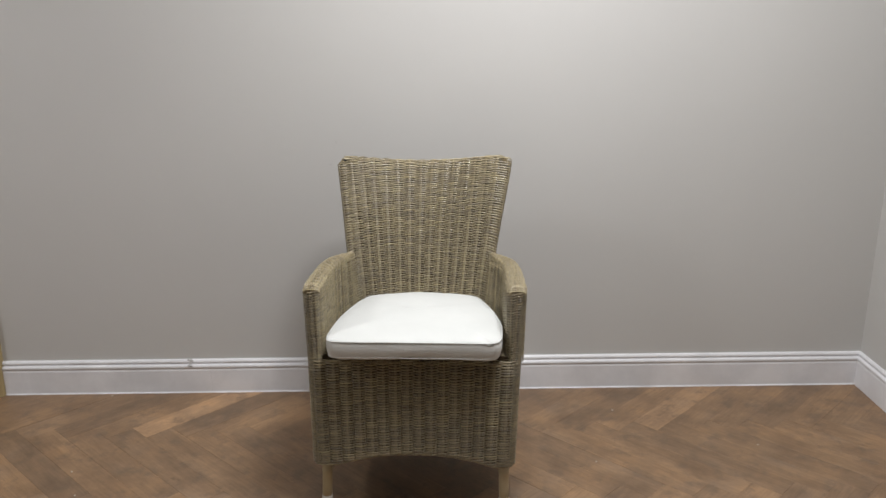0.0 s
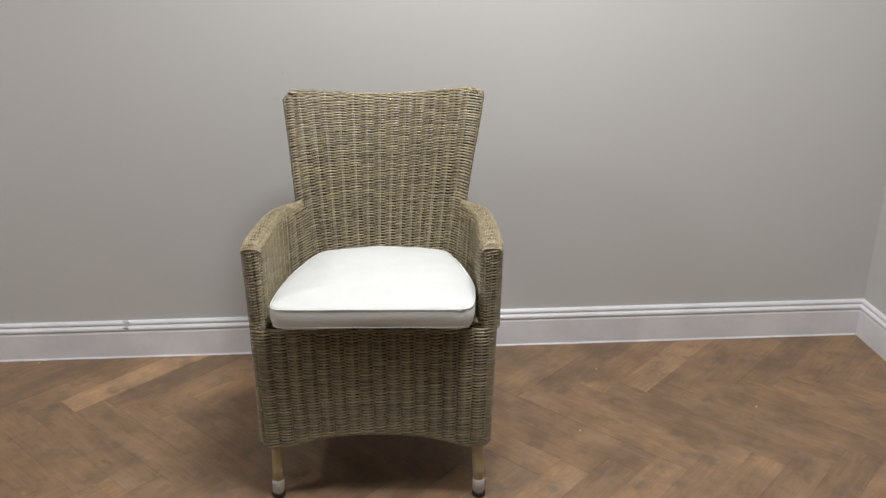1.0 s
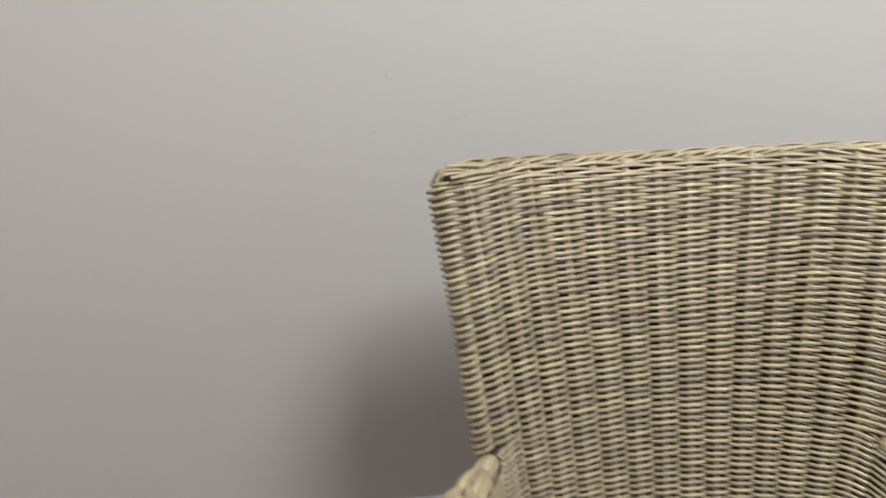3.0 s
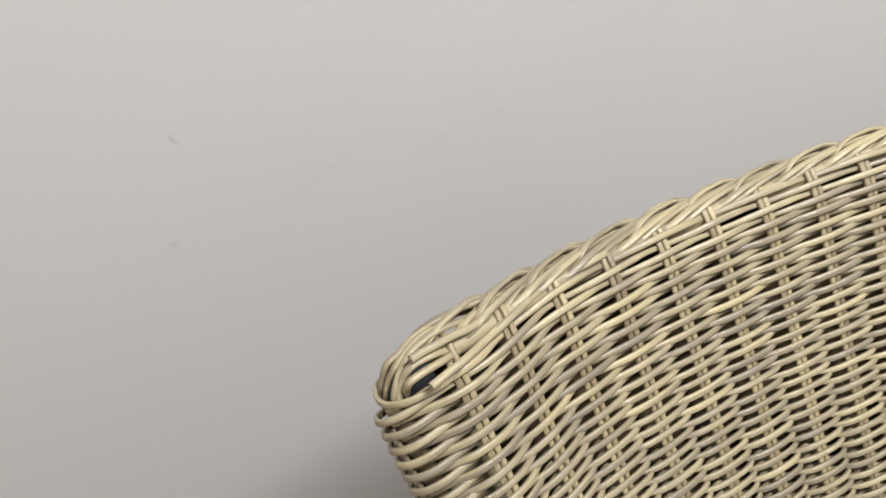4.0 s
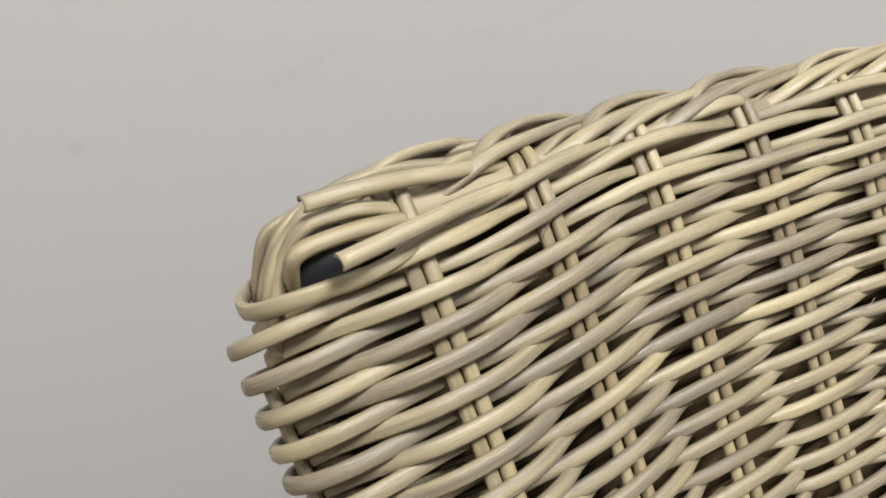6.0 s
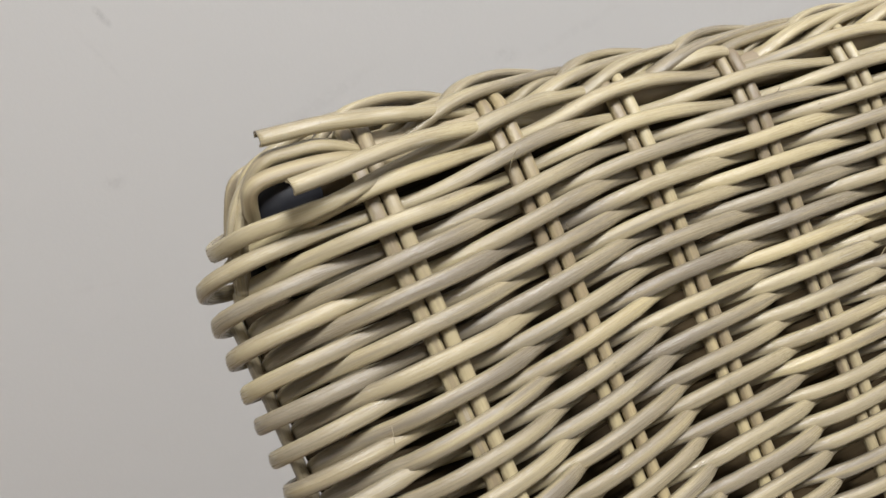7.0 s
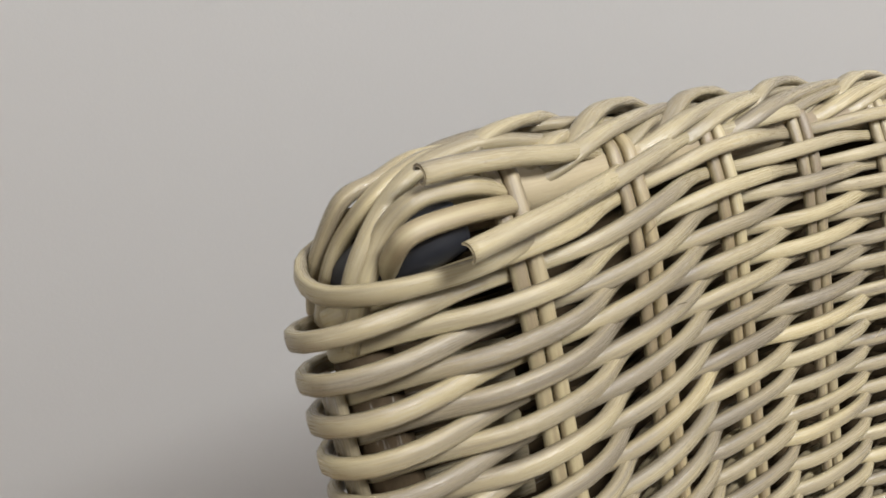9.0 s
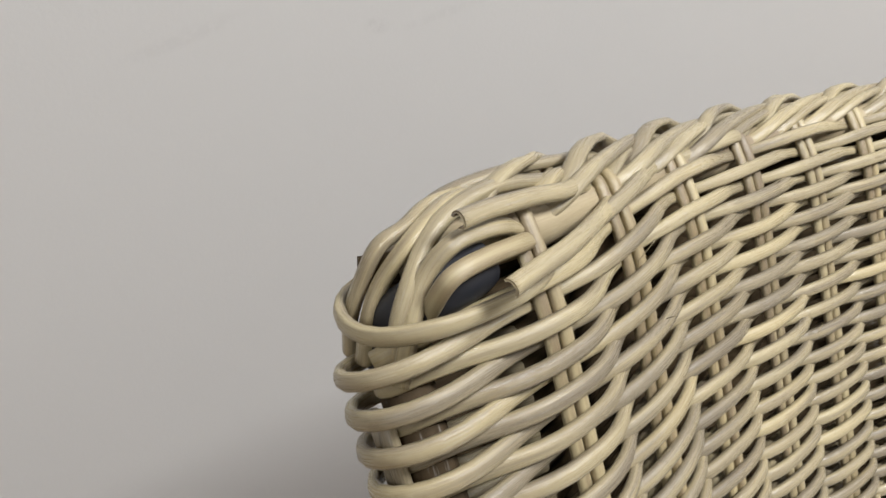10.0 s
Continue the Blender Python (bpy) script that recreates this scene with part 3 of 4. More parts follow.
# a strand along the rear of each corner
for side in (-1, 1):
    C = np.array([(-0.250, 0.2560, 0.8970), (-0.232, 0.2645, 0.9050), (-0.212, 0.2660, 0.9085), (-0.190, 0.2680, 0.9070), (-0.165, 0.2710, 0.9010)]) * np.array([-side, 1, 1])
    P = spline(np.arange(5.0), C, np.linspace(0, 4, 36))
    strand("border_strand", P, np.tile(unit(np.array([0, 0.3, 0.9])), (36, 1)), backrest, STRAND, 0.0024, 0.0014, 10, 0.3)

# loose and cut ends at the worn corner
WORN = [
    [(-0.2460, 0.2358, 0.9193), (-0.2385, 0.2385, 0.9185), (-0.2317, 0.2402, 0.9178), (-0.2220, 0.2440, 0.9155), (-0.2130, 0.2465, 0.9135), (-0.2020, 0.2530, 0.9095), (-0.1920, 0.2590, 0.9040)],
    [(-0.2420, 0.2230, 0.9120), (-0.2320, 0.2272, 0.9117), (-0.2235, 0.2304, 0.9117), (-0.2126, 0.2365, 0.9105), (-0.2000, 0.2455, 0.9070), (-0.1900, 0.2535, 0.9035), (-0.1800, 0.2590, 0.9000)],
]


def peel(P, N, hw, ht, wall, open_to):
    """A split strand: a curled half tube of the given wall thickness, open away from N, growing more open towards its start."""
    P, N = np.asarray(P, float), np.asarray(N, float)
    T = unit(np.gradient(P, axis=0))
    B = unit(np.cross(T, N))
    N2 = unit(np.cross(B, T))
    n, k = len(P), 9
    a = np.linspace(-1, 1, k)[None] * np.radians(np.linspace(open_to, 165, n))[:, None]
    outer = P[:, None] + ht * np.cos(a)[..., None] * N2[:, None] + hw * np.sin(a)[..., None] * B[:, None]
    inner = P[:, None] + (ht - wall) * np.cos(a)[..., None] * N2[:, None] + (hw - wall) * np.sin(a)[..., None] * B[:, None]
    V = np.concatenate([outer, inner[:, ::-1]], 1)
    m = 2 * k
    L = np.r_[0, np.cumsum(np.linalg.norm(np.diff(P, axis=0), axis=1))]
    uv = np.stack([np.repeat(L[:, None], m, 1), np.repeat((np.abs(np.arange(m) / k - 1))[None], n, 0)], -1)
    F = [[i * m + j, i * m + (j + 1) % m, (i + 1) * m + (j + 1) % m, (i + 1) * m + j] for i in range(n - 1) for j in range(m)]
    for b in (0, (n - 1) * m):
        F += [[b + j, b + j + 1, b + m - 2 - j, b + m - 1 - j] for j in range(k - 1)]
    return V.reshape(-1, 3), F, uv.reshape(-1, 2)


for pts, open_to in zip(WORN, (135, 100)):
    P = spline(np.arange(7.0), np.array(pts), np.linspace(0, 6, 44))
    N = np.tile(unit(np.array([0.1, -0.62, 0.78])), (44, 1))
    part("cut_strand", strand_mesh("cut_strand", [peel(P, N, 0.0020, 0.0015, 0.0006, open_to)], STRAND), backrest, "split rattan strand with a cut hollow end")

# a few fine fibres frayed from the strands
for i in range(9):
    x = -0.235 + 0.018 * i + rng.normal(0, 0.004)
    z = 0.898 - rng.uniform(0.0, 0.07)
    base = np.array([x, float(front_y(np.array(x), np.array(z))) - 0.0052, z])
    t = np.linspace(0, 1, 8)[:, None]
    bend = rng.normal(0, 0.001, 3)
    P = base + t * np.array([rng.normal(0, 0.0018), -0.0016, rng.normal(0.001, 0.0018)]) + t**2 * bend
    strand("loose_fibre", P, np.tile([0, 0, 1.0], (8, 1)), backrest, STRAND, 0.00011, 0.00011, 4, 0)

# ---- lower shell: arms, inner back below the arms, skirt ----
hoop = np.array([(-0.262, -0.252, 0.64), (-0.261, -0.251, 0.54), (-0.258, -0.25, 0.45), (-0.235, -0.25, 0.435), (0, -0.25, 0.435), (0.235, -0.25, 0.435), (0.258, -0.25, 0.45), (0.261, -0.251, 0.54), (0.262, -0.252, 0.64)])
hoop = spline(np.arange(9.0), hoop, np.linspace(0, 8, 60))
shell = part("seat_shell", strand_mesh("seat_shell", [sweep(hoop, np.tile([0, -1.0, 0.0], (60, 1)), 0.010, 0.010, 12)], FRAME), chair,
             "woven rattan seat surround with broad arms")


def wall_knots(z):
    """Stake numbers and plan places of the left half of a row round the arm: rear outside, front, inside, then the back."""
    f = np.clip((z - 0.48) / 0.18, -2, 1.2)
    taper = 1 - 0.05 * np.clip((0.66 - z) / 0.51, 0, 1)

    def m(a, b):
        return [a[0] + (b[0] - a[0]) * f, a[1] + (b[1] - a[1]) * f]

    kn = [(-24, [-0.200, 0.105]), (-22.6, [-0.243, 0.060]), (-21, [-0.2725, 0.018]), (-19, [-0.2855, -0.045]), (-16, [-0.2905 * taper, -0.150]), (-13.6, [-0.2920 * taper, -0.243]),
          (-12.9, [-0.2895 * taper, -0.267]), (-12.3, [-0.280 * taper, -0.2795]), (-11.5, [-0.266 * taper, -0.2825]), (-10.7, [-0.2535, -0.2795]),
          (-10.1, [-0.2465, -0.268]), (-9.4, [-0.2445, -0.245]), (-6.5, m((-0.240, -0.165), (-0.2445, -0.145))), (-4, m((-0.235, -0.095), (-0.2415, -0.055))),
          (-2, m((-0.217, -0.045), (-0.229, 0.020)))]
    return kn


def wall_row(z, q):
    kn = wall_knots(z)
    xs = U_ST * half_width(z)
    middle = [(k, [xs[k], float(front_y(xs[k], z))]) for k in range(N_ST)]
    full = kn + middle + [(13 - q0, [-p[0], p[1]]) for q0, p in reversed(kn)]
    qs = [k for k, _ in full]
    XY = spline(qs, [p for _, p in full], q)
    XY[:, 0] += 0.005 * np.clip((XY[:, 0] - 0.2) / 0.04, 0, 1)
    T = unit(np.gradient(XY, axis=0))
    N = np.stack([T[:, 1], -T[:, 0], np.zeros(len(q))], -1)      # towards the seat and outwards on the far side
    return np.c_[XY, np.full(len(q), z)], N


def arm_rise(q):
    """The arms rise from the back to the front: 0 along the back, 1 at the front of the arms."""
    out = np.abs(np.asarray(q, float) - 6.5) - 6.5
    return np.interp(out, [0, 9.5, 13.0, 24.0], [0, 1, 1, 0])


ARM_LOW, ARM_LIFT = 0.6335, 0.0175


DZA = 0.0032
n_wall = int((0.6515 - 0.456) / DZA)
for r in range(n_wall + 1):
    z = 0.6515 - DZA * r
    q = np.arange(-24, 37 + 1e-6, 1 / 7) if z < ARM_LOW + 0.003 else np.arange(-0.6, 13.6 + 1e-6, 1 / 7)
    P, N = wall_row(z, q)
    N[:, 2] = 0.6 * np.clip((q + 3) / 3, 0, 1) * np.clip((16 - q) / 3, 0, 1)
    N = unit(N)
    P[:, 2] += ARM_LIFT * arm_rise(q) * np.clip((z - 0.48) / 0.15, 0, 1)
    aside = np.clip((np.abs(q - 6.5) - 6.5) / 1.5, 0, 1)
    swing = 0.0060 - 0.0022 * aside
    off = waver(q, r + 1, swing, 0.52)
    P = P + N * off[:, None]
    P[:, 2] += wobble(len(q), 0.0004, 300 + r) + twine(q, r + 1, 0.001)
    strand("strand", P, N, shell, hw=0.00195 * rng.uniform(0.93, 1.06) * slimmer(off, swing, 0.42 + 0.18 * aside), sides=6, square=0)

# added dark backing in the arms and the back below: shade as colour
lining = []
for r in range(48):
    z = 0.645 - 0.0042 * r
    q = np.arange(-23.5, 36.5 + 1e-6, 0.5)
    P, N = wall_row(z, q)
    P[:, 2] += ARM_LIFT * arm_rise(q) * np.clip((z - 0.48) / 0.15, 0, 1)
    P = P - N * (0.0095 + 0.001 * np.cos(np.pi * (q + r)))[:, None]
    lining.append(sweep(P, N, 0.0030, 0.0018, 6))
tagged(part("inner_weave", strand_mesh("inner_weave", lining, SHADED), shell, "added dark backing that shades the gaps of the arm weave"), kind="stuff")

# broad arm tops: strands along the arm over a rounded shoulder, crossed by stakes
for side in (-1, 1):
    qq = np.linspace(-11.4, -0.6, 90)
    inner, _ = wall_row(0.650, np.maximum(qq, -10.0))
    outer, _ = wall_row(0.650, -13.0 - (np.maximum(qq, -10.0) + 10.0) * 10.4 / 9.4)
    inner[:, 1] = np.where(qq < -10.0, inner[:, 1] + (qq + 10.0) * 0.013, inner[:, 1])
    outer[:, 1] = np.where(qq < -10.0, outer[:, 1] + (qq + 10.0) * 0.013, outer[:, 1])
    squeeze = np.where(qq < -10.4, 0.93, 1.0)[:, None]
    mid, half = (inner + outer) / 2, (inner - outer) / 2 * squeeze
    hz = ARM_LOW + ARM_LIFT * arm_rise(qq)
    nose = np.sqrt(np.clip(1 - np.clip((-10.35 - qq) / 1.05, 0, 1) ** 2, 0, 1))
    mirror = np.array([-side, 1, 1])
    n_cap = 31
    for c in range(n_cap):
        phi = np.pi * (c + 0.5) / n_cap
        cf, sf = np.cos(phi), np.sin(phi)
        base = mid + half * (np.sign(cf) * abs(cf) ** 0.8)
        P = base.copy()
        P[:, 2] = hz + 0.0185 * sf**0.75 * nose
        N = unit(half * cf) * abs(cf) + np.array([0, 0, 1.0]) * sf
        N = unit(N)
        off = waver(qq * 1.5, c, 0.0026, 0.3)
        P = P + N * (off - 0.0010)[:, None]
        P[:, 2] += wobble(len(qq), 0.0003, 700 + c)
        P = P * mirror
        P[:, 0] += 0.005 * (P[:, 0] > 0)
        strand("arm_strand", P, N * mirror, shell, hw=0.0020 * rng.uniform(0.93, 1.06) * slimmer(off, 0.0026, 0.55), sides=6, square=0)
    for k in range(-17, 0):
        i = int(np.argmin(np.abs(qq * 1.5 - k)))
        a = np.linspace(-0.15, np.pi + 0.15, 26)
        for s in (-1, 1):
            step = (mid[min(i + 1, 89)] - mid[max(i - 1, 0)])
            step = step / np.linalg.norm(step) * 0.0016 * s
            P = mid[i] + step + half[i] * (np.sign(np.cos(a)) * np.abs(np.cos(a)) ** 0.8)[:, None]
            P[:, 2] = hz[i] + 0.0185 * np.sign(np.sin(a)) * np.abs(np.sin(a)) ** 0.75 * nose[i]
            N = unit(half[i] * np.cos(a)[:, None] / np.linalg.norm(half[i]) + np.array([0, 0, 1.0]) * np.sin(a)[:, None])
            P = P * mirror
            P[:, 0] += 0.005 * (P[:, 0] > 0)
            strand("arm_stake", P, N * mirror, shell, STAKE, 0.0017, 0.0015, 6, 0)

# stakes of the arm walls
for side in (-1, 1):
    for k in list(range(-22, 0)):
        for s in (-1, 1):
            z = np.linspace(0.46, ARM_LOW + ARM_LIFT * float(arm_rise(k)), 12)
            spots = [wall_row(zz, np.array([k + s * 0.05 - 0.01, k + s * 0.05, k + s * 0.05 + 0.01])) for zz in z]
            N = np.array([n[1] for _, n in spots])
            P = np.array([p[1] for p, _ in spots]) - 0.0018 * N
            m = np.array([-side, 1, 1])
            strand("arm_stake", P * m, N * m, shell, STAKE, 0.0015, 0.0015, 6, 0)


# skirt: rows round the front and sides
def ring_row(z, q):
    t = 0.990 - 0.022 * (0.478 - z) / 0.33
    kn = [(-11, [-0.245 * t, 0.06]), (-8, [-0.28 * t, -0.03]), (-5, [-0.2855 * t, -0.13]), (-2.2, [-0.2868 * t, -0.225]), (-1.5, [-0.2855 * t, -0.25]),
          (-0.9, [-0.282 * t, -0.2765]), (-0.3, [-0.268 * t, -0.2870]), (0.6, [-0.234 * t, -0.2885]), (3, [-0.15 * t, -0.2890]), (7.5, [0, -0.2895])]
    full = kn + [(15 - a, [-p[0], p[1]]) for a, p in reversed(kn[:-1])]
    XY = spline([a for a, _ in full], [p for _, p in full], q)
    XY[:, 0] -= 0.004 * (0.478 - z) / 0.33
    XY[:, 1] += 0.005 * np.clip((z - 0.43) / 0.045, 0, 1) * (XY[:, 1] < -0.2)
    T = unit(np.gradient(XY, axis=0))
    return np.c_[XY, np.full(len(q), z)], np.stack([T[:, 1], -T[:, 0], np.zeros(len(q))], -1)


def arch(x):
    return 0.148 + 0.036 * np.clip(1 - (np.abs(x) / 0.215) ** 2.2, 0, 1)


skirt = part("skirt", strand_mesh("skirt", [sweep(np.array([[-0.25, -0.272, 0.452], [0.25, -0.272, 0.452]]), np.array([[0, -1.0, 0]] * 2), 0.008, 0.008, 10)], POLE), chair,
             "woven rattan skirt with an arched lower edge")
DZS = 0.00385
for r in range(int((0.466 - 0.150) / DZS) + 1):
    z = 0.462 - DZS * r
    q = np.arange(-11, 26 + 1e-6, 1 / 10)
    P, N = ring_row(z, q)
    off = waver(q, r, 0.0062, 0.55)
    P = P + N * off[:, None]
    P[:, 2] += wobble(len(q), 0.0004, 500 + r) + twine(q, r, 0.0008)
    ok = P[:, 2] > arch(P[:, 0]) + 0.002
    ok |= (P[:, 1] > -0.24)
    edges = np.flatnonzero(np.diff(np.r_[0, ok.astype(int), 0]))
    for a, b in zip(edges[::2], edges[1::2]):
        if b - a > 5:
            strand("strand", P[a:b], N[a:b], skirt, STRAND, 0.0022 * rng.uniform(0.93, 1.06) * slimmer(off, 0.0062, 0.40)[a:b], 0.0017, 6, 0)
for k in range(-10, 26):
    for s in (-1, 1):
        z = np.linspace(0.15, 0.462, 8)
        P = np.array([ring_row(zz, np.array([k + s * 0.05 - 0.01, k + s * 0.05, k + s * 0.05 + 0.01]))[0][1] for zz in z])
        P[:, 2] = np.maximum(P[:, 2], arch(P[:, 0]) if P[0, 1] < -0.24 else 0.15)
        strand("stake", P, np.tile([0, -1.0, 0.0], (8, 1)), skirt, STAKE, 0.0015, 0.0015, 6, 0)
# added dark backing inside the skirt, its shade put into the colour
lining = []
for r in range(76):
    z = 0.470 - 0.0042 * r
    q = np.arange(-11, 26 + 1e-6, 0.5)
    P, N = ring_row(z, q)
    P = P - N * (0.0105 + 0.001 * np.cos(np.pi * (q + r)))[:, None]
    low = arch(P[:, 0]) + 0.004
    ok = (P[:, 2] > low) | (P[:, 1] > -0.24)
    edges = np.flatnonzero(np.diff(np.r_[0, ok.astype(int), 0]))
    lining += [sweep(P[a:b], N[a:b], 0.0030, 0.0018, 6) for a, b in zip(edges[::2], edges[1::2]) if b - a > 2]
tagged(part("inner_weave", strand_mesh("inner_weave", lining, SHADED), skirt, "added dark backing that shades the gaps of the skirt weave"), kind="stuff")
# binding along the arch and the upper rim
for s in (0, 1, 2):
    q = np.linspace(-10, 25, 300)
    P, N = ring_row(0.150, q)
    z = np.where(P[:, 1] < -0.24, arch(P[:, 0]), 0.148)
    P[:, 2] = z + 0.0016 * np.sin(q * np.pi + s * 2.1)
    P += N * (0.0022 * np.cos(q * np.pi + s * 2.1))[:, None]
    strand("binding", P, N, skirt, STRAND, 0.0021, 0.0017, 6, 0)
for s in (0, 1):
    q = np.linspace(1.4, 13.6, 160)
    P, N = ring_row(0.4645, q)
    P[:, 2] += 0.0018 * np.sin(q * np.pi + s * np.pi) + 0.001
    P += N * (0.0022 * np.cos(q * np.pi + s * np.pi) - 0.003)[:, None]
    strand("binding", P, N, skirt, STRAND, 0.0023, 0.0018, 6, 0)

# seat board under the cushion
bm = box_bm(-0.262, 0.262, -0.268, 0.095, 0.440, 0.456, 0.003)
bm_part("seat_board", bm, SEAT, chair, "dark slatted seat board")


# legs
def turned(name, rings, mat, parent, label="", sides=20):
    """A round piece through rings of (x, y, z, radius)."""
    bm = bmesh.new()
    loops = []
    for x, y, z, rad in rings:
        loops.append([bm.verts.new((x + rad * math.cos(2 * math.pi * i / sides), y + rad * math.sin(2 * math.pi * i / sides), z)) for i in range(sides)])
    for a, b in zip(loops, loops[1:]):
        for i in range(sides):
            bm.faces.new((a[i], a[(i + 1) % sides], b[(i + 1) % sides], b[i]))
    bm.faces.new(list(reversed(loops[0])))
    bm.faces.new(loops[-1])
    return bm_part(name, bm, mat, parent, label, True)


for sx, top, foot in ((-1, (-0.240, -0.236), (-0.250, -0.284)), (1, (0.240, -0.236), (0.250, -0.284)), (-1, (-0.205, 0.075), (-0.215, 0.125)), (1, (0.205, 0.075), (0.215, 0.125))):
    def on(z):
        f = 1 - z / 0.46
        return top[0] + (foot[0] - top[0]) * f, top[1] + (foot[1] - top[1]) * f
    def ring_at(z, rad):
        x, y = on(z)
        return (x, y, z, rad)
    leg = turned("leg", [ring_at(0.014, 0.0140), ring_at(0.08, 0.0142), ring_at(0.119, 0.0146), ring_at(0.121, 0.0154), ring_at(0.124, 0.0154), ring_at(0.126, 0.0146), ring_at(0.46, 0.0155)], POLE, chair, "bare tan rattan pole leg")
    turned("foot_wrap", [ring_at(0.013, 0.0142), ring_at(0.014, 0.0150), ring_at(0.045, 0.0152), ring_at(0.047, 0.0144)], WRAP, leg, "pale plastic wrap round the foot")
    turned("foot_cap", [ring_at(0.0, 0.0150), ring_at(0.003, 0.0166), ring_at(0.010, 0.0166), ring_at(0.0135, 0.0150)], CAP, leg, "dark rubber foot cap")

# the frame bends from the uprights into the top rail; black tape shows in the worn corner of the back
BEND = np.array([(-0.2385, 0.2385, 0.9065), (-0.2424, 0.2368, 0.9060), (-0.2472, 0.2365, 0.9045), (-0.2512, 0.2385, 0.8995), (-0.2530, 0.2425, 0.8925), (-0.2530, 0.2410, 0.8850)])
for side, name, mat, label in ((-1, "tape", TAPE, "black tape round the bend of the frame"), (1, "frame_bend", POLE, "bent corner of the pole frame")):
    C = spline(np.arange(6.0), BEND * np.array([-side, 1, 1]) + np.array([0.008, 0, 0.005]) * (side > 0), np.linspace(0, 5, 26))
    part(name, strand_mesh(name, [sweep(C, np.tile([0.0, -0.85, 0.5], (26, 1)), 0.0056, 0.0056, 16)], mat), backrest, label)

# ---- cushion ----
cushion = tagged(new("seat_cushion", None), label="thick white canvas seat cushion with piped edges", category="cushion")
cushion.matrix_world = pose(0.007, 0, 0, 0, 0, YAW)
OUT = [(0.0, -0.3310), (0.10, -0.3310), (0.194, -0.3300), (0.2185, -0.3240), (0.2280, -0.3050), (0.2305, -0.2600), (0.2255, -0.1900), (0.2085, -0.1050), (0.1905, -0.0420), (0.1785, -0.0060),
       (0.1650, 0.0270), (0.1440, 0.0460), (0.0850, 0.0680), (0.0, 0.0780)]
loop = OUT + [(-x, y) for x, y in reversed(OUT[1:-1])]
OUTLINE = spline(np.arange(len(loop) + 6), np.array(loop[-3:] + loop + loop[:3]), np.linspace(3, 3 + len(loop), 161)[:-1])
OUTLINE = np.roll(OUTLINE, 80, axis=0)
# it has slid a little to one side at the rear
OUTLINE[:, 0] += 0.008 * np.clip((OUTLINE[:, 1] + 0.33) / 0.13, 0, 1)
CX, CY = 0.0, -0.14
verts, faces, uvs = [], [], []
LEVELS = [(0.10, 0.553), (0.3, 0.5525), (0.5, 0.551), (0.7, 0.5475), (0.84, 0.543), (0.93, 0.5385), (0.975, 0.535), (1.0, 0.5325), (1.007, 0.526), (1.012, 0.514), (1.009, 0.502), (0.998, 0.494), (0.985, 0.4865), (0.95, 0.484), (0.5, 0.484), (0.02, 0.484)]
n_o = len(OUTLINE)
for li, (f, z) in enumerate(LEVELS):
    for i, (x, y) in enumerate(OUTLINE):
        dx, dy = x - CX, y - CY
        soft = (0.0018 * noise.noise((x * 9, y * 9, z * 20)) + 0.0012 * noise.noise((x * 31, y * 31, z * 25))) * (f > 0.8)
        if 0.97 < f:
            soft += 0.006 * noise.noise((x * 55, y * 55, z * 14)) * math.exp(-(((abs(x) - 0.205) / 0.035) ** 2)) * (y < -0.2)
        verts.append((CX + dx * (f + (soft if 0.9 < f else 0)), CY + dy * (f + (soft if 0.9 < f else 0)), z + soft * 1.2 - (0.006 * min(max((y + 0.06) / 0.12, 0.0), 1.0) if z > 0.52 else 0.0) + (0.0025 * math.sin(x * 17 + 1.1) - 0.002 * abs(x) / 0.2 if z < 0.5 and y < -0.2 else 0.0)))
for li in range(len(LEVELS) - 1):
    for i in range(n_o):
        a, b = li * n_o + i, li * n_o + (i + 1) % n_o
        faces.append([b, a, a + n_o, b + n_o])
faces.append(list(range(n_o)))
faces.append([(len(LEVELS) - 1) * n_o + i for i in reversed(range(n_o))])
part("cover", mesh_from("cover", verts, faces, CLOTH), cushion)
for f, z, lab, thick in ((1.004, 0.5325, "upper piping", 0.0017), (0.992, 0.4878, "lower piping", 0.0016)):
    P = np.array([(CX + (x - CX) * f, CY + (y - CY) * f, z + 0.0014 * noise.noise((x * 9, y * 9, 2.0)) - (0.006 * min(max((y + 0.06) / 0.12, 0.0), 1.0) if z > 0.52 else 0.0)) for x, y in OUTLINE])
    P = np.r_[P, P[:2]]
    part("piping", strand_mesh("piping", [sweep(P, np.tile([0, 0, 1.0], (len(P), 1)), thick, thick, 8)], CLOTH), cushion, lab + " of white canvas")

# white crumbs lying on the floor
for i, (x, y, size) in enumerate(((-1.065, -0.048, 0.003), (-1.119, 0.470, 0.003), (-1.005, -0.18, 0.0025), (0.679, 0.308, 0.0025), (0.554, -0.034, 0.002), (1.098, 0.055, 0.0025))):
    bm = bmesh.new()
    bmesh.ops.create_icosphere(bm, subdivisions=2, radius=size)
    for v in bm.verts:
        v.co *= 1 + 0.5 * noise.noise(v.co * 300 + Vector((i, 0, 0)))
        v.co.z *= 0.5
    low = min(v.co.z for v in bm.verts)
    me = bpy.data.meshes.new("crumb")
    bm.to_mesh(me)
    bm.free()
    me.materials.append(DEBRIS)
    crumb = tagged(new("crumb", me), label="small white crumb lying on the parquet floor", category="crumb", group="crumbs on the floor")
    crumb.location = (x, y, -low - 0.0003)

# ---- herringbone floor ----
W_PL, N_PL = 0.0925, 6
G = 0.0001
A_AX, B_AX = Vector((1, -1, 0)).normalized(), Vector((1, 1, 0)).normalized()
ORIGIN = Vector((0.668, 0.160, 0))


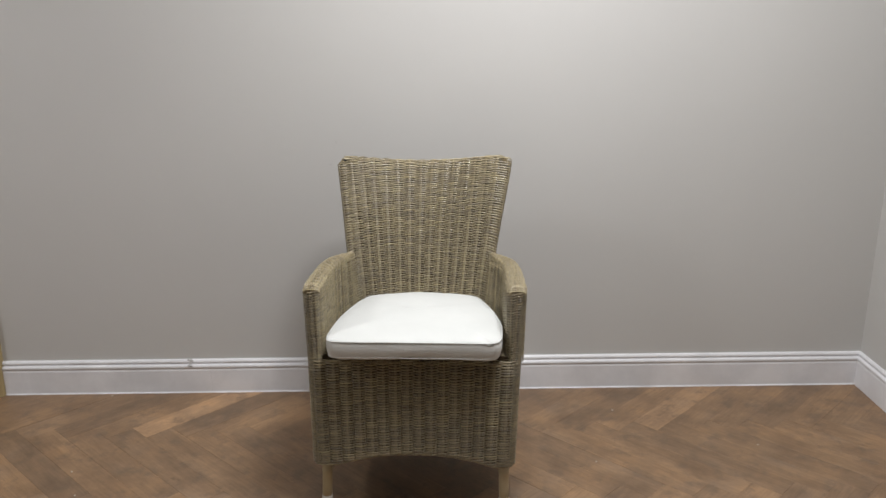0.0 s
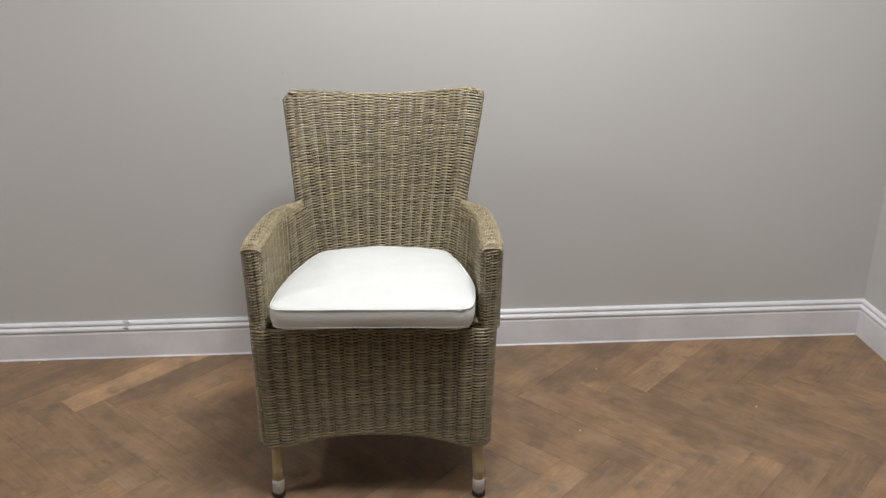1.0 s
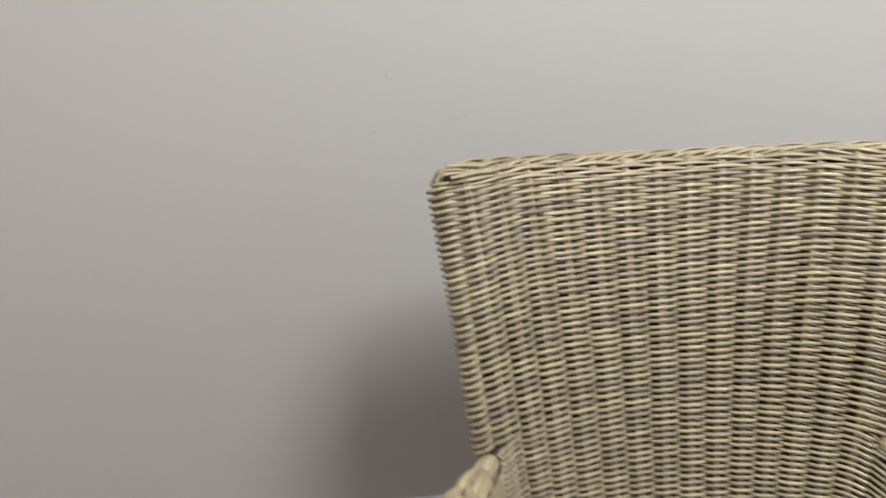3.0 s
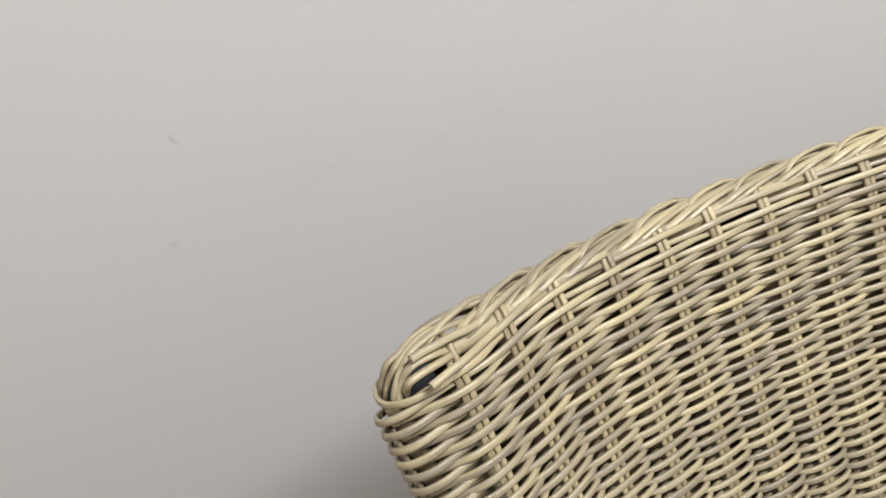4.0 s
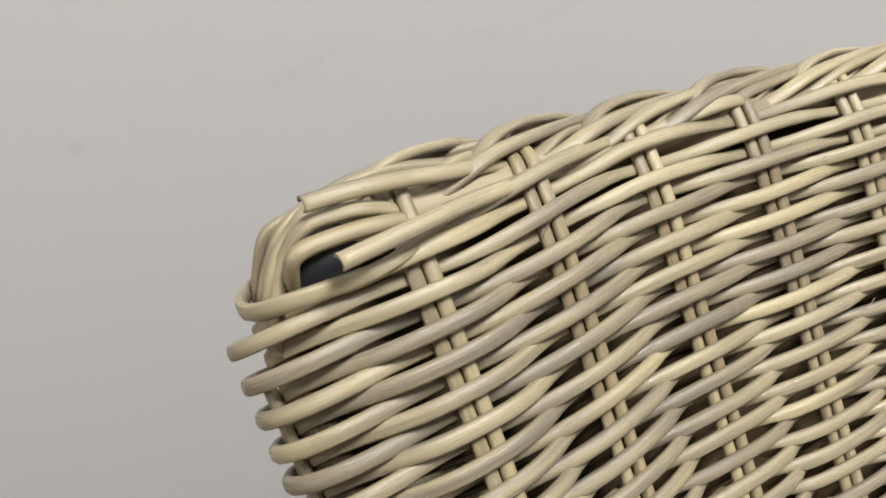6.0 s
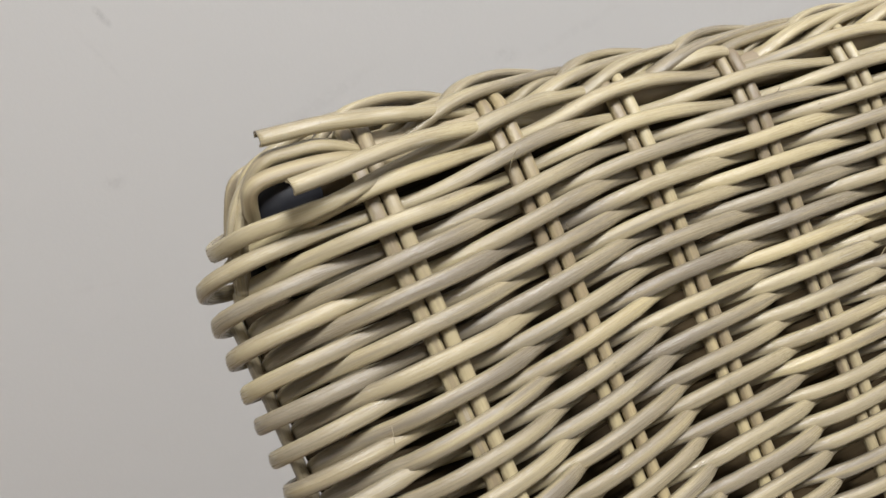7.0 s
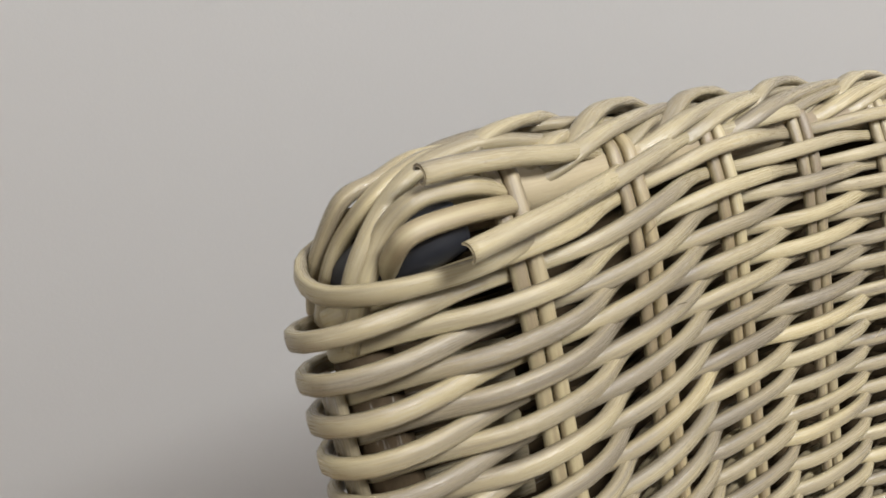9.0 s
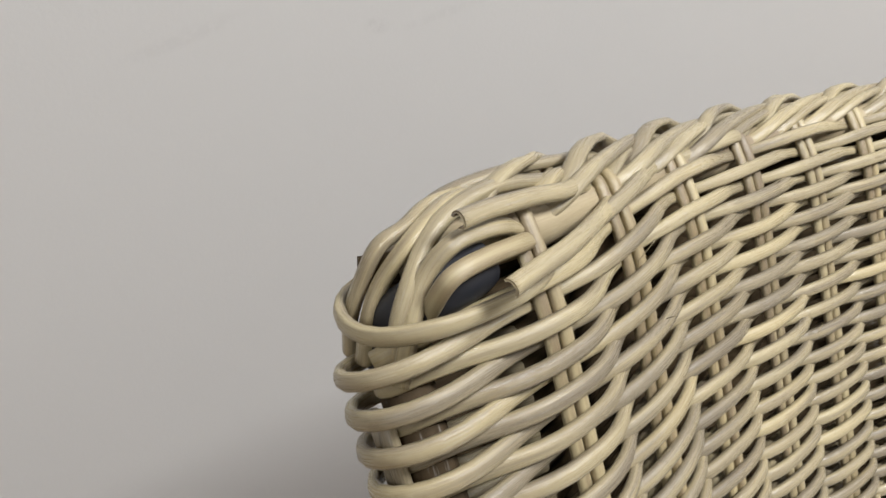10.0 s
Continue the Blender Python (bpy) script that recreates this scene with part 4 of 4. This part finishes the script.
def trimmed(m):
    """The corners of a plank, in its own frame, cut off under the walls; None where the cut leaves nothing."""
    l, w = N_PL * W_PL / 2 - G, W_PL / 2 - G
    poly = [m @ Vector((sx * l, sy * w, 0)) for sx, sy in ((-1, -1), (1, -1), (1, 1), (-1, 1))]
    for axis, limit, sign in ((0, LEFT_X - 0.05, 1), (0, WALL_X + 0.05, -1), (1, REAR_Y - 0.05, 1), (1, WALL_Y + 0.05, -1)):
        kept = []
        for a, b in zip(poly, poly[1:] + poly[:1]):
            da, db = sign * (a[axis] - limit), sign * (b[axis] - limit)
            if da >= 0:
                kept.append(a)
            if da * db < 0:
                kept.append(a.lerp(b, da / (da - db)))
        poly = kept
        if len(poly) < 3:
            return None
    back = m.inverted()
    return [back @ p for p in poly]


def trimmed_mesh(corners, mat):
    n = len(corners)
    v = [(p.x, p.y, 0) for p in corners] + [(p.x, p.y, -0.012) for p in corners]
    f = [tuple(range(n))] + [(i, n + i, n + (i + 1) % n, (i + 1) % n) for i in range(n)]
    return mesh_from("plank", v, f, mat, None, False)


def plank_mesh(mat):
    l, w, c, d = N_PL * W_PL / 2 - G, W_PL / 2 - G, 0.0003, 0.012
    v = [(sx * (l - c), sy * (w - c), 0) for sx, sy in ((-1, -1), (1, -1), (1, 1), (-1, 1))]
    v += [(sx * l, sy * w, -c) for sx, sy in ((-1, -1), (1, -1), (1, 1), (-1, 1))]
    v += [(sx * l, sy * w, -d) for sx, sy in ((-1, -1), (1, -1), (1, 1), (-1, 1))]
    f = [(0, 1, 2, 3)] + [(a + i, a + 4 + i, a + 4 + (i + 1) % 4, a + (i + 1) % 4) for a in (0, 4) for i in range(4)]
    return mesh_from("plank", v, f, mat, None, False)


# two planks are paler than the rest
PALE = [(Vector((-0.7275, 0.3925, 0)), PALE_PLANK), (Vector((0.962, 0.389, 0)), HONEY_PLANK)]
PLANK_ME = plank_mesh(PLANK)
far_v, far_f = [], []
near = 0
for j in range(-90, 90):
    for m in range(-6, 7):
        for kind in (0, 1):
            if kind == 0:
                a, b, ang = j + 2 * N_PL * m + N_PL / 2, j + 0.5, -45
            else:
                a, b, ang = j + 0.5, j + 1 + N_PL / 2 + 2 * N_PL * m, 45
            p = ORIGIN + A_AX * (a * W_PL) + B_AX * (b * W_PL)
            if not (LEFT_X - 0.2 < p.x < WALL_X + 0.2 and REAR_Y - 0.2 < p.y < WALL_Y + 0.22):
                continue
            jit = random.uniform(-0.0005, 0.0002)
            mm = pose(p.x, p.y, jit, 0, 0, ang + random.choice((0, 180)))
            whole = LEFT_X + 0.22 < p.x < WALL_X - 0.22 and REAR_Y + 0.22 < p.y < WALL_Y - 0.22
            mat = next((m2 for at, m2 in PALE if (p - at).length < 0.04), PLANK)
            plank = PLANK_ME if mat is PLANK else None
            if not whole:
                corners = trimmed(mm)
                if corners is None:
                    continue
                plank = trimmed_mesh(corners, mat)
            elif plank is None:
                plank = plank_mesh(mat)
            if -2.0 < p.x < 2.0 and p.y > -1.3 and near < 300:
                near += 1
                ob = new("plank", plank)
                ob.parent = floor
                ob.matrix_basis = mm
            else:
                base = len(far_v)
                far_v += [tuple(mm @ v.co) for v in plank.vertices]
                far_f += [[base + q for q in f.vertices] for f in plank.polygons]
tagged(part("far_planks", mesh_from("far_planks", far_v, far_f, PLANK, None, False), floor), kind="stuff")
bm_part("subfloor", box_bm(LEFT_X - 0.1, WALL_X + 0.1, REAR_Y - 0.1, WALL_Y + 0.1, -0.06, -0.010), SEAT, floor)
